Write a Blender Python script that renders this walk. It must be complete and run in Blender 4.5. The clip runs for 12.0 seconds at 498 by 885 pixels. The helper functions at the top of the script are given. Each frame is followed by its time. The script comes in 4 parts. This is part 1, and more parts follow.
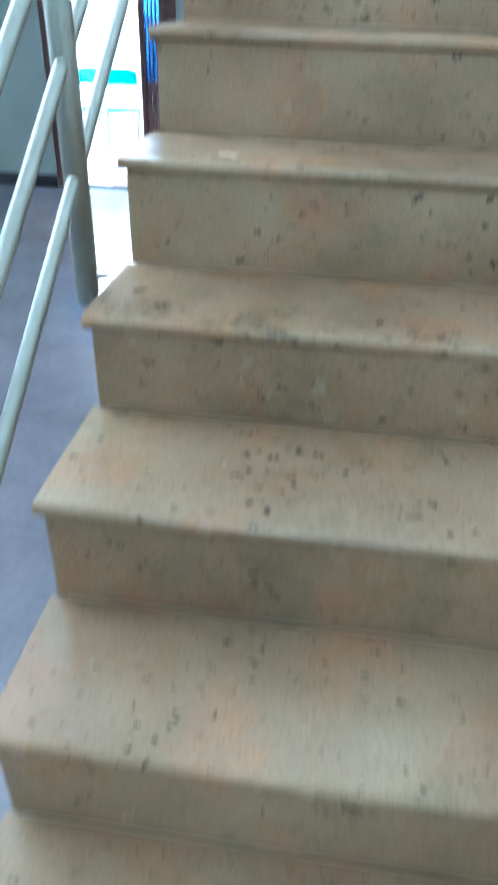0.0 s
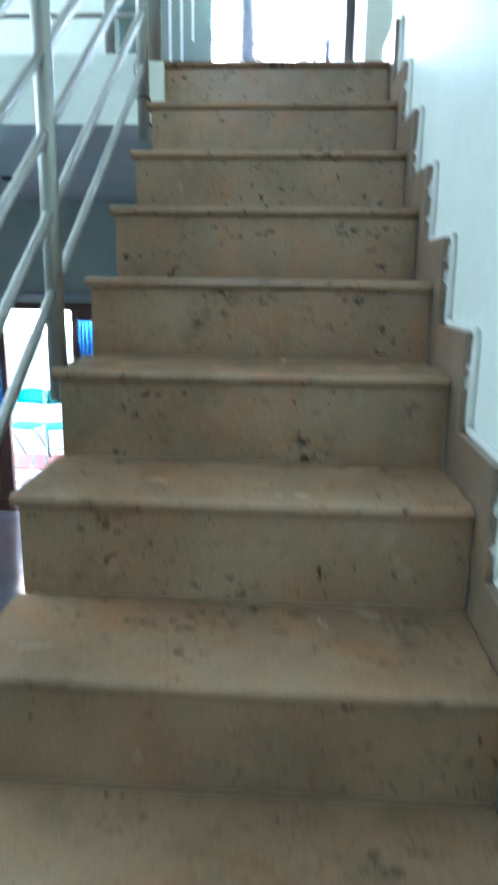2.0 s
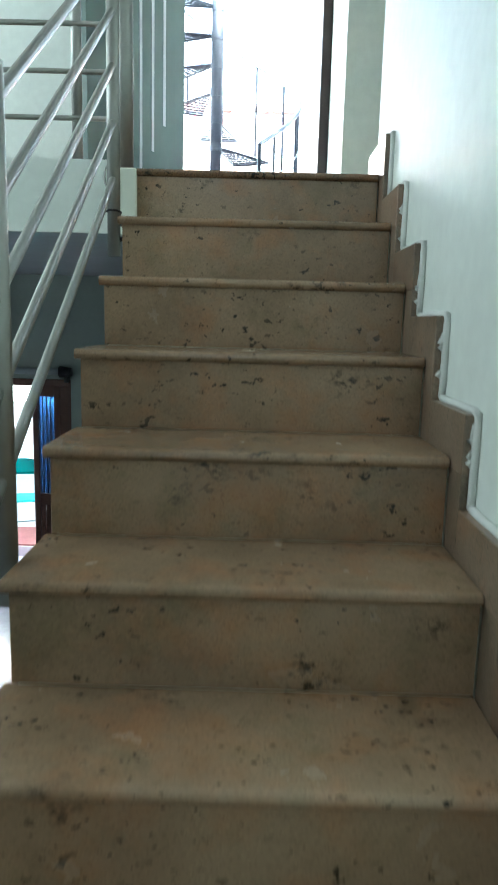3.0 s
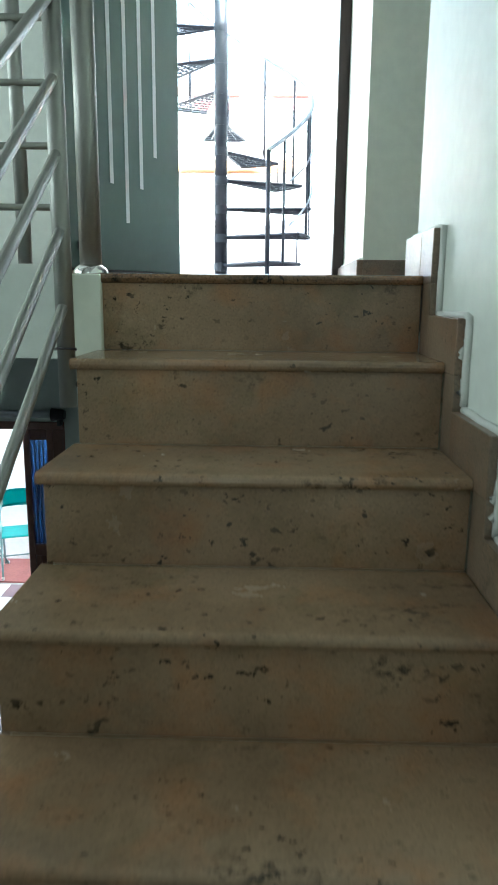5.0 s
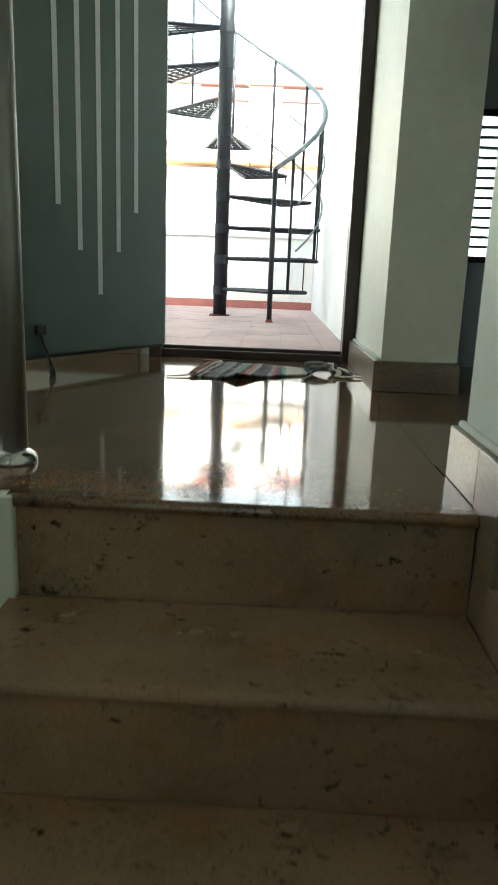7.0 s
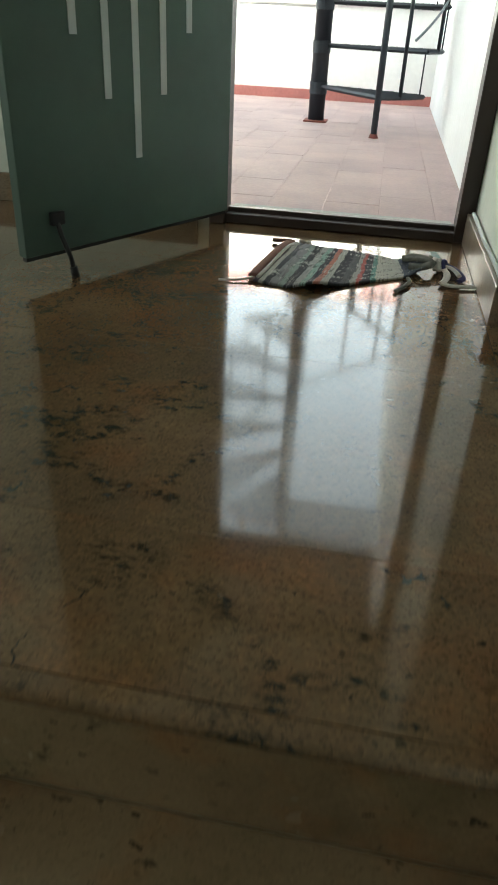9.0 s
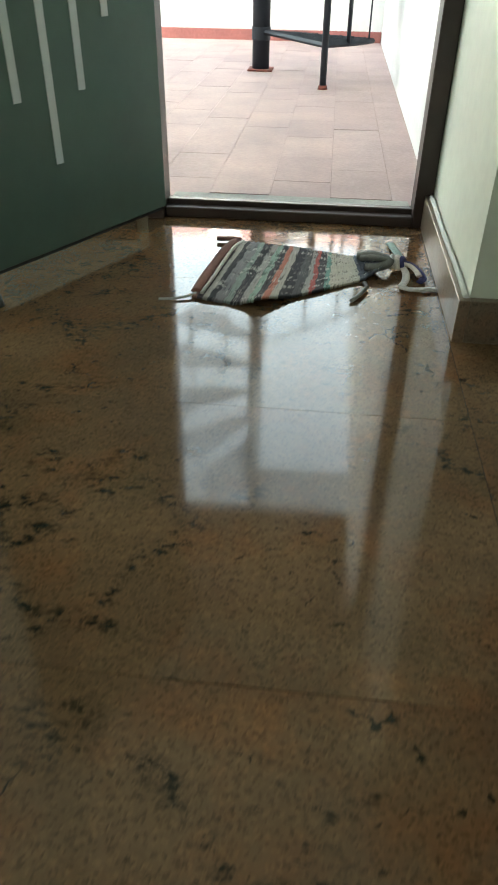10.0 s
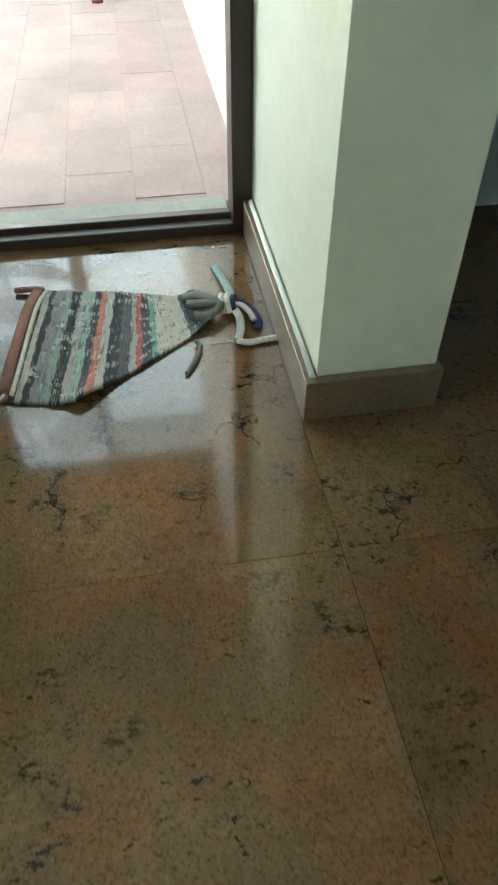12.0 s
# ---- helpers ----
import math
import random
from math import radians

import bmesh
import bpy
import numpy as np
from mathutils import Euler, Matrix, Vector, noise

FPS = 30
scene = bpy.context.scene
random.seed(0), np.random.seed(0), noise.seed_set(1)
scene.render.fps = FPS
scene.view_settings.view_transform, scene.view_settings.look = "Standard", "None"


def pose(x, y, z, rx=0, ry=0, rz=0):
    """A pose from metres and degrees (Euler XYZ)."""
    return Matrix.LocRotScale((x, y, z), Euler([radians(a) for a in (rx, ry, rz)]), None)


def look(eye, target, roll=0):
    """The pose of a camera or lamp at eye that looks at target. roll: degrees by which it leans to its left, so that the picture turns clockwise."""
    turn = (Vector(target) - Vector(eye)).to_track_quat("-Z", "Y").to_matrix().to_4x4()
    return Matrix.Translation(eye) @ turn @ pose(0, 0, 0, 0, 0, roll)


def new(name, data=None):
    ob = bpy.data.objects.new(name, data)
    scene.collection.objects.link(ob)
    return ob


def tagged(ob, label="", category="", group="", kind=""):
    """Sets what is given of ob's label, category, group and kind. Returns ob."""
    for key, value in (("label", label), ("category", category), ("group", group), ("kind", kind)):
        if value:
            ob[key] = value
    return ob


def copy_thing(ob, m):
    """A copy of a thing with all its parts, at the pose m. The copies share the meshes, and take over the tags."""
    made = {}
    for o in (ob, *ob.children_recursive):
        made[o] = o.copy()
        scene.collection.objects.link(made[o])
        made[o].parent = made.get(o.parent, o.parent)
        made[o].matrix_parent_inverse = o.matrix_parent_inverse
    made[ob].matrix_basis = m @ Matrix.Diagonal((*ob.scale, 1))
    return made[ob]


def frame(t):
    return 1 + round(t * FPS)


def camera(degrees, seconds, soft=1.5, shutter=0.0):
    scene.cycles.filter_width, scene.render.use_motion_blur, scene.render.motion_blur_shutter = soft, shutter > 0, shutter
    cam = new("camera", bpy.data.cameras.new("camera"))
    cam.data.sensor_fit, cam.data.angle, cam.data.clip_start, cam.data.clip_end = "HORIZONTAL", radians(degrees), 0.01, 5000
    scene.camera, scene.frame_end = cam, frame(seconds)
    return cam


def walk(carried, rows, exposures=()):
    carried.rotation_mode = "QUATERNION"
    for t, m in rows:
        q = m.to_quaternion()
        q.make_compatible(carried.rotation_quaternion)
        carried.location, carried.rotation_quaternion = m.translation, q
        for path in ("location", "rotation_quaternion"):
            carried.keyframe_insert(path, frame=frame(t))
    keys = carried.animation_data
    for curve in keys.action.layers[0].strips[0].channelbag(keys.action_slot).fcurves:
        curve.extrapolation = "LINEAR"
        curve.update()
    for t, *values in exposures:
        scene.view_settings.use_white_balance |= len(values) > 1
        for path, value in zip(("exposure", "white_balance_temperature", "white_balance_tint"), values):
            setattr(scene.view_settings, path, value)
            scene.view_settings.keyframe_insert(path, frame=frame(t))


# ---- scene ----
cam = camera(39.39, 12.0, soft=1.5, shutter=0.6)
PATH = [
    (0, (0.023, -3.277, -1.221), (-0.167, -1.622, -2.327), 1.9),
    (0.5, (0.036, -3.105, -1.130), (-0.160, -1.302, -1.974), 1.0),
    (1, (0.009, -2.928, -0.984), (-0.066, -1.060, -1.696), -0.0),
    (1.5, (0.041, -2.813, -0.898), (0.056, -0.899, -1.477), -0.1),
    (2, (0.116, -2.660, -0.726), (0.006, -0.719, -1.197), 0.8),
    (2.5, (0.104, -2.514, -0.612), (-0.081, -0.550, -0.942), 1.1),
    (3, (0.046, -2.364, -0.488), (0.037, -0.393, -0.827), 1.5),
    (5, (0.060, -1.734, -0.059), (0.009, 0.224, -0.464), 0.5),
    (5.5, (0.081, -1.555, 0.044), (-0.036, 0.384, -0.433), 1.5),
    (6, (0.048, -1.400, 0.177), (-0.011, 0.547, -0.278), 0.2),
    (6.5, (0.062, -1.233, 0.276), (0.055, 0.695, -0.253), 0.7),
    (6.7, (0.076, -1.181, 0.321), (0.025, 0.765, -0.135), 2.2),
    (8.3, (0.068, -0.694, 0.517), (0.009, 1.127, -0.308), 1.8),
    (8.5, (0.088, -0.628, 0.557), (-0.055, 1.122, -0.401), 4.8),
    (9, (0.101, -0.457, 0.648), (-0.161, 1.237, -0.381), 3.0),
    (9.5, (0.076, -0.335, 0.748), (-0.106, 1.292, -0.402), 1.9),
    (10, (0.104, -0.206, 0.780), (-0.060, 1.410, -0.387), 0.8),
    (10.5, (0.149, -0.052, 0.892), (-0.044, 1.450, -0.414), 0.1),
    (11, (0.151, 0.071, 0.909), (0.129, 1.571, -0.414), 2.0),
    (11.5, (0.124, 0.188, 1.054), (0.391, 1.554, -0.383), 2.8),
    (12, (0.127, 0.272, 1.069), (0.364, 1.650, -0.361), 0.3),
]
EXPOSURES = [(0, 6.72, 4550, 2), (0.5, 6.2, 4600, 2), (1, 6.15, 4650, 1), (1.5, 5.98, 4720, 0), (2.5, 5.3, 5000, -2), (3, 5.0, 5350, -2), (5, 4.53, 5550, -4), (6.5, 3.5, 6300, -6), (8.5, 3.25, 6500, -7), (9.5, 3.6, 6550, -6), (10.5, 3.82, 6450, -9), (12, 4.18, 6250, -11)]
walk(cam, [(t, look(eye, target, roll)) for t, eye, target, roll in PATH], EXPOSURES)

# ---- world and sun: bright hazy daylight ----
world = bpy.data.worlds.new("sky")
scene.world = world
world.use_nodes = True
wn = world.node_tree
sky = wn.nodes.new("ShaderNodeTexSky")
sky.sky_type = "NISHITA"
sky.sun_disc = False
sky.sun_elevation = radians(36)
sky.sun_rotation = radians(150)
sky.air_density, sky.dust_density, sky.ozone_density = 0.8, 6.0, 0.3
haze = wn.nodes.new("ShaderNodeHueSaturation")  # thin white cloud
haze.inputs["Saturation"].default_value = 0.35
wn.links.new(sky.outputs[0], haze.inputs["Color"])
wn.links.new(haze.outputs[0], wn.nodes["Background"].inputs[0])
wn.nodes["Background"].inputs[1].default_value = 0.15
sun_data = bpy.data.lights.new("sun", "SUN")
sun_data.energy, sun_data.angle, sun_data.color = 3.0, radians(14), (1.0, 0.96, 0.9)
sun = new("sun", sun_data)
SUN_DIR = Vector((math.sin(radians(150)) * math.cos(radians(36)), math.cos(radians(150)) * math.cos(radians(36)), math.sin(radians(36))))
sun.matrix_world = look(SUN_DIR * 20, (0, 0, 0))


# area lamps for daylight from unseen hall windows, assumed behind and beside the stairs
def window_light(name, place, target, width, height, watts):
    d = bpy.data.lights.new(name, "AREA")
    d.shape, d.size, d.size_y, d.energy, d.color = "RECTANGLE", width, height, watts, (1.0, 0.985, 0.95)
    o = new(name, d)
    o.matrix_world = look(place, target)


window_light("daylight_south_window", (-0.9, -6.17, 1.75), (-0.9, 0, 1.75), 2.2, 1.3, 0.5)
# added fill lamp that brightens the pier and landing walls, no known window here
window_light("landing_fill_light", (-4.17, 1.0, 1.45), (0, 1.0, 1.45), 1.5, 1.3, 2.2)
window_light("daylight_west_window", (-4.17, -1.3, 1.25), (0, -1.3, 1.25), 2.4, 1.5, 2.0)
window_light("daylight_west_lower_window", (-4.17, -1.0, -1.6), (0, -1.0, -1.6), 1.6, 1.2, 0.25)


# ---- materials ----
def mat(name):
    m = bpy.data.materials.new(name)
    m.use_nodes = True
    return m, m.node_tree.nodes, m.node_tree.links, m.node_tree.nodes["Principled BSDF"]


def coords(n, l, scale=1.0):
    g = n.new("ShaderNodeNewGeometry")
    v = n.new("ShaderNodeVectorMath")
    v.operation = "SCALE"
    v.inputs[3].default_value = scale
    l.new(g.outputs["Position"], v.inputs[0])
    return v.outputs[0]


def noise_tex(n, l, vec, scale, detail=4.0, rough=0.6):
    t = n.new("ShaderNodeTexNoise")
    t.inputs["Scale"].default_value = scale
    t.inputs["Detail"].default_value = detail
    t.inputs["Roughness"].default_value = rough
    if vec is not None:
        l.new(vec, t.inputs["Vector"])
    return t.outputs[0]


def ramp(n, l, fac, stops):
    r = n.new("ShaderNodeValToRGB")
    e = r.color_ramp.elements
    while len(e) < len(stops):
        e.new(0.5)
    for k, (p, c) in zip(e, stops):
        k.position, k.color = p, (*c, 1) if len(c) == 3 else c
    l.new(fac, r.inputs[0])
    return r.outputs[0]


def mix(n, l, fac, a, b, mode="MIX"):
    x = n.new("ShaderNodeMix")
    x.data_type, x.blend_type = "RGBA", mode
    for sock, val in ((x.inputs[0], fac), (x.inputs[6], a), (x.inputs[7], b)):
        if isinstance(val, (int, float)):
            sock.default_value = val
        elif isinstance(val, tuple):
            sock.default_value = (*val, 1)
        else:
            l.new(val, sock)
    return x.outputs[2]


def bump(n, l, b, height, strength, dist=0.002):
    k = n.new("ShaderNodeBump")
    k.inputs["Strength"].default_value, k.inputs["Distance"].default_value = strength, dist
    l.new(height, k.inputs["Height"])
    l.new(k.outputs[0], b.inputs["Normal"])


def stone(name, light, mid, dark, rough, gloss_var, fleck, specks, clusters, cracks, coat):
    """Brown polished stone: soft clouds, fine crystal flecks, scattered dark specks, ragged dark clusters and a few hair cracks."""
    m, n, l, b = mat(name)
    p = coords(n, l)
    info = n.new("ShaderNodeObjectInfo")
    off = n.new("ShaderNodeVectorMath")
    off.operation = "MULTIPLY_ADD"
    off.inputs[1].default_value = (7.3, 5.1, 3.7)
    l.new(info.outputs["Random"], off.inputs[0])
    l.new(p, off.inputs[2])
    p = off.outputs[0]
    one = (1, 1, 1)
    zero = (0, 0, 0)
    # clouds of tan, rust and grey-green
    c = ramp(n, l, noise_tex(n, l, p, 2.4, 6, 0.6), [(0.30, dark), (0.50, mid), (0.72, light)])
    rust = ramp(n, l, noise_tex(n, l, p, 6.5, 5, 0.6), [(0.50, one), (0.68, (1.15, 0.94, 0.81))])
    c = mix(n, l, 1.0, c, rust, "MULTIPLY")
    green = ramp(n, l, noise_tex(n, l, p, 4.1, 7, 0.7), [(0.54, zero), (0.70, (0.75, 0.75, 0.75))])
    c = mix(n, l, green, c, mix(n, l, 1.0, c, (0.66, 0.74, 0.66), "MULTIPLY"))
    # crystals: pale and dark flecks of a few millimetres
    vor = n.new("ShaderNodeTexVoronoi")
    vor.inputs["Scale"].default_value = 240
    l.new(p, vor.inputs["Vector"])
    bw = n.new("ShaderNodeRGBToBW")
    l.new(vor.outputs["Color"], bw.inputs[0])
    crystal = ramp(n, l, bw.outputs[0], [(0.20, (0.36, 0.35, 0.31)), (0.32, (0.95, 0.95, 0.95)), (0.68, (1.03, 1.02, 1.0)), (0.82, (1.45, 1.38, 1.28))])
    soft = ramp(n, l, noise_tex(n, l, p, 80, 4, 0.7), [(0.34, (0.82, 0.81, 0.79)), (0.66, (1.13, 1.12, 1.10))])
    c = mix(n, l, fleck, c, mix(n, l, 1.0, mix(n, l, 1.0, c, crystal, "MULTIPLY"), soft, "MULTIPLY"))
    # scattered specks, drawn out along the slab
    st = n.new("ShaderNodeMapping")
    st.inputs["Scale"].default_value = (0.6, 1.0, 0.8)
    l.new(p, st.inputs[0])
    speck = ramp(n, l, noise_tex(n, l, st.outputs[0], 66, 3, 0.6), [(0.64, zero), (0.655, one)])
    where = ramp(n, l, noise_tex(n, l, p, 5.5, 4, 0.6), [(0.42, (0.1, 0.1, 0.1)), (0.60, one)])
    marks = mix(n, l, 1.0, mix(n, l, 1.0, speck, where, "MULTIPLY"), (specks,) * 3, "MULTIPLY")
    # ragged clusters, a hand wide and strung together
    patch = ramp(n, l, noise_tex(n, l, st.outputs[0], 6.4, 6, 0.66), [(0.585, zero), (0.67, one)])
    rag = ramp(n, l, noise_tex(n, l, st.outputs[0], 64, 7, 0.78), [(0.50, zero), (0.56, one)])
    marks = mix(n, l, 1.0, marks, mix(n, l, 1.0, mix(n, l, 1.0, patch, rag, "MULTIPLY"), (clusters,) * 3, "MULTIPLY"), "ADD")
    if cracks:
        nz = n.new("ShaderNodeTexNoise")
        nz.inputs["Scale"].default_value, nz.inputs["Detail"].default_value = 9, 6
        l.new(p, nz.inputs["Vector"])
        wv = n.new("ShaderNodeVectorMath")
        wv.operation = "MULTIPLY_ADD"
        wv.inputs[1].default_value = (0.2, 0.2, 0.2)
        l.new(nz.outputs["Color"], wv.inputs[0])
        l.new(p, wv.inputs[2])
        crk = n.new("ShaderNodeTexVoronoi")
        crk.feature = "DISTANCE_TO_EDGE"
        crk.inputs["Scale"].default_value = 3.6
        l.new(wv.outputs[0], crk.inputs["Vector"])
        line = ramp(n, l, crk.outputs["Distance"], [(0.004, one), (0.009, zero)])
        some = ramp(n, l, noise_tex(n, l, p, 6.0, 2), [(0.56, zero), (0.60, (cracks,) * 3)])
        near = ramp(n, l, crk.outputs["Distance"], [(0.02, one), (0.10, zero)])
        chain = mix(n, l, 1.0, mix(n, l, 1.0, near, rag, "MULTIPLY"), ramp(n, l, noise_tex(n, l, p, 3.4, 3), [(0.50, zero), (0.56, one)]), "MULTIPLY")
        marks = mix(n, l, 1.0, mix(n, l, 1.0, marks, mix(n, l, 1.0, line, some, "MULTIPLY"), "ADD"), chain, "ADD")
    amount = mix(n, l, 1.0, marks, (0.93,) * 3, "DARKEN")
    c = mix(n, l, amount, c, (0.016, 0.017, 0.011))
    l.new(c, b.inputs["Base Color"])
    r = ramp(n, l, noise_tex(n, l, p, 9, 4), [(0.3, (rough - gloss_var,) * 3), (0.75, (rough + gloss_var,) * 3)])
    l.new(r, b.inputs["Roughness"])
    b.inputs["Coat Weight"].default_value = coat
    b.inputs["Coat Roughness"].default_value = 0.05
    bump(n, l, b, amount, -0.12, 0.0006)
    return m


def paint(name, colour, stain=0.06, rough=0.55, relief=0.12):
    m, n, l, b = mat(name)
    p = coords(n, l)
    d = tuple(v * (1 - stain * 1.6) for v in colour)
    c = ramp(n, l, noise_tex(n, l, p, 1.3, 5, 0.62), [(0.32, d), (0.62, colour)])
    f = ramp(n, l, noise_tex(n, l, p, 22, 4, 0.6), [(0.3, (0.95, 0.95, 0.95)), (0.7, (1.02, 1.02, 1.02))])
    l.new(mix(n, l, 1.0, c, f, "MULTIPLY"), b.inputs["Base Color"])
    b.inputs["Roughness"].default_value = rough
    bump(n, l, b, noise_tex(n, l, p, 75, 5, 0.6), relief, 0.002)
    return m


def metal(name, colour, rough, metallic=1.0, streak=0.0):
    m, n, l, b = mat(name)
    p = coords(n, l)
    c = ramp(n, l, noise_tex(n, l, p, 14, 4, 0.65), [(0.3, tuple(v * 0.93 for v in colour)), (0.7, colour)])
    l.new(c, b.inputs["Base Color"])
    b.inputs["Metallic"].default_value = metallic
    l.new(ramp(n, l, noise_tex(n, l, p, 40, 3), [(0.3, (rough * 0.9,) * 3), (0.7, (rough * 1.12,) * 3)]), b.inputs["Roughness"])
    if streak:
        bump(n, l, b, noise_tex(n, l, p, 60, 4), streak, 0.001)
    return m


def worn(name, colour, wear, amount=0.62, rough=0.5, scale=18):
    """Paint that has rubbed off in spots."""
    m, n, l, b = mat(name)
    p = coords(n, l)
    w = ramp(n, l, noise_tex(n, l, p, scale, 6, 0.7), [(amount, (0, 0, 0)), (amount + 0.06, (1, 1, 1))])
    base = ramp(n, l, noise_tex(n, l, p, 5, 4), [(0.3, tuple(v * 0.8 for v in colour)), (0.7, colour)])
    l.new(mix(n, l, w, base, wear), b.inputs["Base Color"])
    b.inputs["Roughness"].default_value = rough
    bump(n, l, b, noise_tex(n, l, p, 90, 4), 0.15, 0.001)
    return m


def varied(name, a, b_, rough, grain=40, relief=0.2, spread=0.5):
    """Pieces that differ a little from one another."""
    m, n, l, b = mat(name)
    p = coords(n, l)
    info = n.new("ShaderNodeObjectInfo")
    base = ramp(n, l, info.outputs["Random"], [(0.0, a), (1.0, b_)])
    c = ramp(n, l, noise_tex(n, l, p, 2.4, 6, 0.65), [(0.3, (0.78, 0.78, 0.78)), (0.7, (1.08, 1.06, 1.05))])
    f = ramp(n, l, noise_tex(n, l, p, grain, 4, 0.65), [(0.3, (1 - spread * 0.4,) * 3), (0.7, (1.06,) * 3)])
    l.new(mix(n, l, 1.0, mix(n, l, 1.0, base, c, "MULTIPLY"), f, "MULTIPLY"), b.inputs["Base Color"])
    b.inputs["Roughness"].default_value = rough
    bump(n, l, b, noise_tex(n, l, p, grain * 1.5, 5), relief, 0.002)
    return m


M_STEP = stone("step_stone", (0.360, 0.260, 0.163), (0.284, 0.194, 0.115), (0.200, 0.137, 0.081), 0.24, 0.05, 0.2, 0.95, 0.9, 0, 0.0)
M_LAND = stone("landing_stone", (0.250, 0.156, 0.083), (0.187, 0.114, 0.060), (0.127, 0.080, 0.045), 0.09, 0.025, 0.52, 0.85, 0.9, 0.95, 0.35)
M_SKIRT = stone("skirting_stone", (0.28, 0.215, 0.15), (0.21, 0.16, 0.112), (0.15, 0.113, 0.08), 0.33, 0.05, 0.35, 0.6, 0.5, 0, 0.04)
M_WALL = paint("pale_green_wall", (0.79, 0.84, 0.77), 0.04)
M_CREAM = paint("cream_wall", (0.80, 0.83, 0.70), 0.05)
# grey-blue that holds the shade of soffit and side room; plain grey elsewhere
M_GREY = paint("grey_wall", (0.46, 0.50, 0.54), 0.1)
# pale wall with the dimness below the landing put into its colour
M_WALL_SHADED = paint("shaded_pale_wall", (0.42, 0.47, 0.45), 0.08)
M_CEIL = paint("white_ceiling", (0.80, 0.82, 0.82), 0.04)
M_WHITE = paint("white_outdoor_wall", (0.80, 0.80, 0.79), 0.06, 0.8)
M_PLASTER = paint("rough_white_filler", (0.78, 0.80, 0.75), 0.12, 0.9, 0.8)
M_STEEL = metal("brushed_steel", (0.38, 0.385, 0.355), 0.5)
M_CHROME = metal("polished_steel", (0.78, 0.77, 0.74), 0.10)
M_DOOR = paint("dark_green_grey_door", (0.085, 0.14, 0.115), 0.12, 0.5, 0.1)
M_STRIPE = paint("pale_inlay", (0.62, 0.66, 0.66), 0.05, 0.35, 0.05)
M_FRAME = worn("brown_door_frame", (0.06, 0.038, 0.032), (0.20, 0.15, 0.11), 0.66, 0.4, 24)
M_TERRA = varied("terracotta_tile", (0.44, 0.32, 0.305), (0.475, 0.35, 0.335), 0.75, 55, 0.3, 0.3)
M_TBED = varied("reddish_mortar", (0.43, 0.31, 0.295), (0.43, 0.31, 0.295), 0.85, 60, 0.3)
M_RED = varied("red_oxide", (0.42, 0.155, 0.14), (0.42, 0.155, 0.14), 0.7, 40, 0.2)
M_CEMENT = varied("cement", (0.42, 0.42, 0.39), (0.42, 0.42, 0.39), 0.85, 60, 0.4)
M_SPIRAL = paint("dark_painted_steel", (0.02, 0.026, 0.036), 0.15, 0.55, 0.08)
M_ROD = metal("grey_painted_rail", (0.20, 0.23, 0.25), 0.4, 0.3, 0.1)
M_RUST = worn("rusty_base", (0.26, 0.07, 0.05), (0.06, 0.05, 0.05), 0.55, 0.8, 40)
M_GROUND = varied("polished_grey_floor", (0.20, 0.19, 0.22), (0.23, 0.215, 0.24), 0.18, 30, 0.03, 0.3)
M_CHECK_A = varied("white_floor_tile", (0.72, 0.71, 0.70), (0.78, 0.77, 0.76), 0.4, 30, 0.05, 0.2)
M_CHECK_B = varied("plum_floor_tile", (0.20, 0.13, 0.15), (0.25, 0.17, 0.19), 0.4, 30, 0.05, 0.2)
M_WOOD = varied("brown_door_wood", (0.13, 0.055, 0.04), (0.16, 0.07, 0.05), 0.5, 30, 0.2)
M_BLACK = paint("black_paint", (0.02, 0.02, 0.024), 0.1, 0.4, 0.05)
M_TURQ = worn("turquoise_chair_paint", (0.03, 0.36, 0.34), (0.3, 0.3, 0.28), 0.72, 0.4, 30)
M_CHAIRLEG = metal("grey_green_tube", (0.20, 0.30, 0.29), 0.4, 0.3)
M_BAND = paint("brick_red_band", (0.34, 0.06, 0.055), 0.15, 0.8)
M_OCHRE = paint("ochre_band", (0.42, 0.20, 0.10), 0.12, 0.8)
M_BEAM = paint("brown_beam", (0.20, 0.09, 0.075), 0.15, 0.8)
# dark colour in place of the canopy's shaded underside
M_CANOPY = varied("dimmed_canopy", (0.10, 0.085, 0.07), (0.10, 0.085, 0.07), 0.9, 20, 0.4)
M_PATCH = varied("pale_concrete_ground", (0.40, 0.38, 0.35), (0.40, 0.38, 0.35), 0.9, 6, 0.3)


def frosted():
    m, n, l, b = mat("frosted_louvre_glass")
    b.inputs["Base Color"].default_value = (0.42, 0.52, 0.60, 1)
    b.inputs["Roughness"].default_value = 0.45
    b.inputs["Transmission Weight"].default_value = 0.9
    b.inputs["IOR"].default_value = 1.3
    return m


M_FROST = frosted()


def blue_glass():
    m, n, l, b = mat("blue_reeded_glass")
    p = coords(n, l)
    l.new(ramp(n, l, noise_tex(n, l, p, 6, 3), [(0.3, (0.02, 0.06, 0.20)), (0.7, (0.05, 0.15, 0.38))]), b.inputs["Base Color"])
    b.inputs["Roughness"].default_value = 0.25
    b.inputs["Transmission Weight"].default_value = 0.6
    return m


M_BLUE = blue_glass()


# ---- mesh helpers ----
def put(name, bm, material, parent=None, label="", smooth=False):
    me = bpy.data.meshes.new(name)
    if smooth:
        for f in bm.faces:
            f.smooth = True
    bm.to_mesh(me)
    bm.free()
    me.materials.append(material)
    ob = new(name, me)
    if parent is not None:
        ob.parent = parent
    if label:
        ob["label"] = label
    return ob


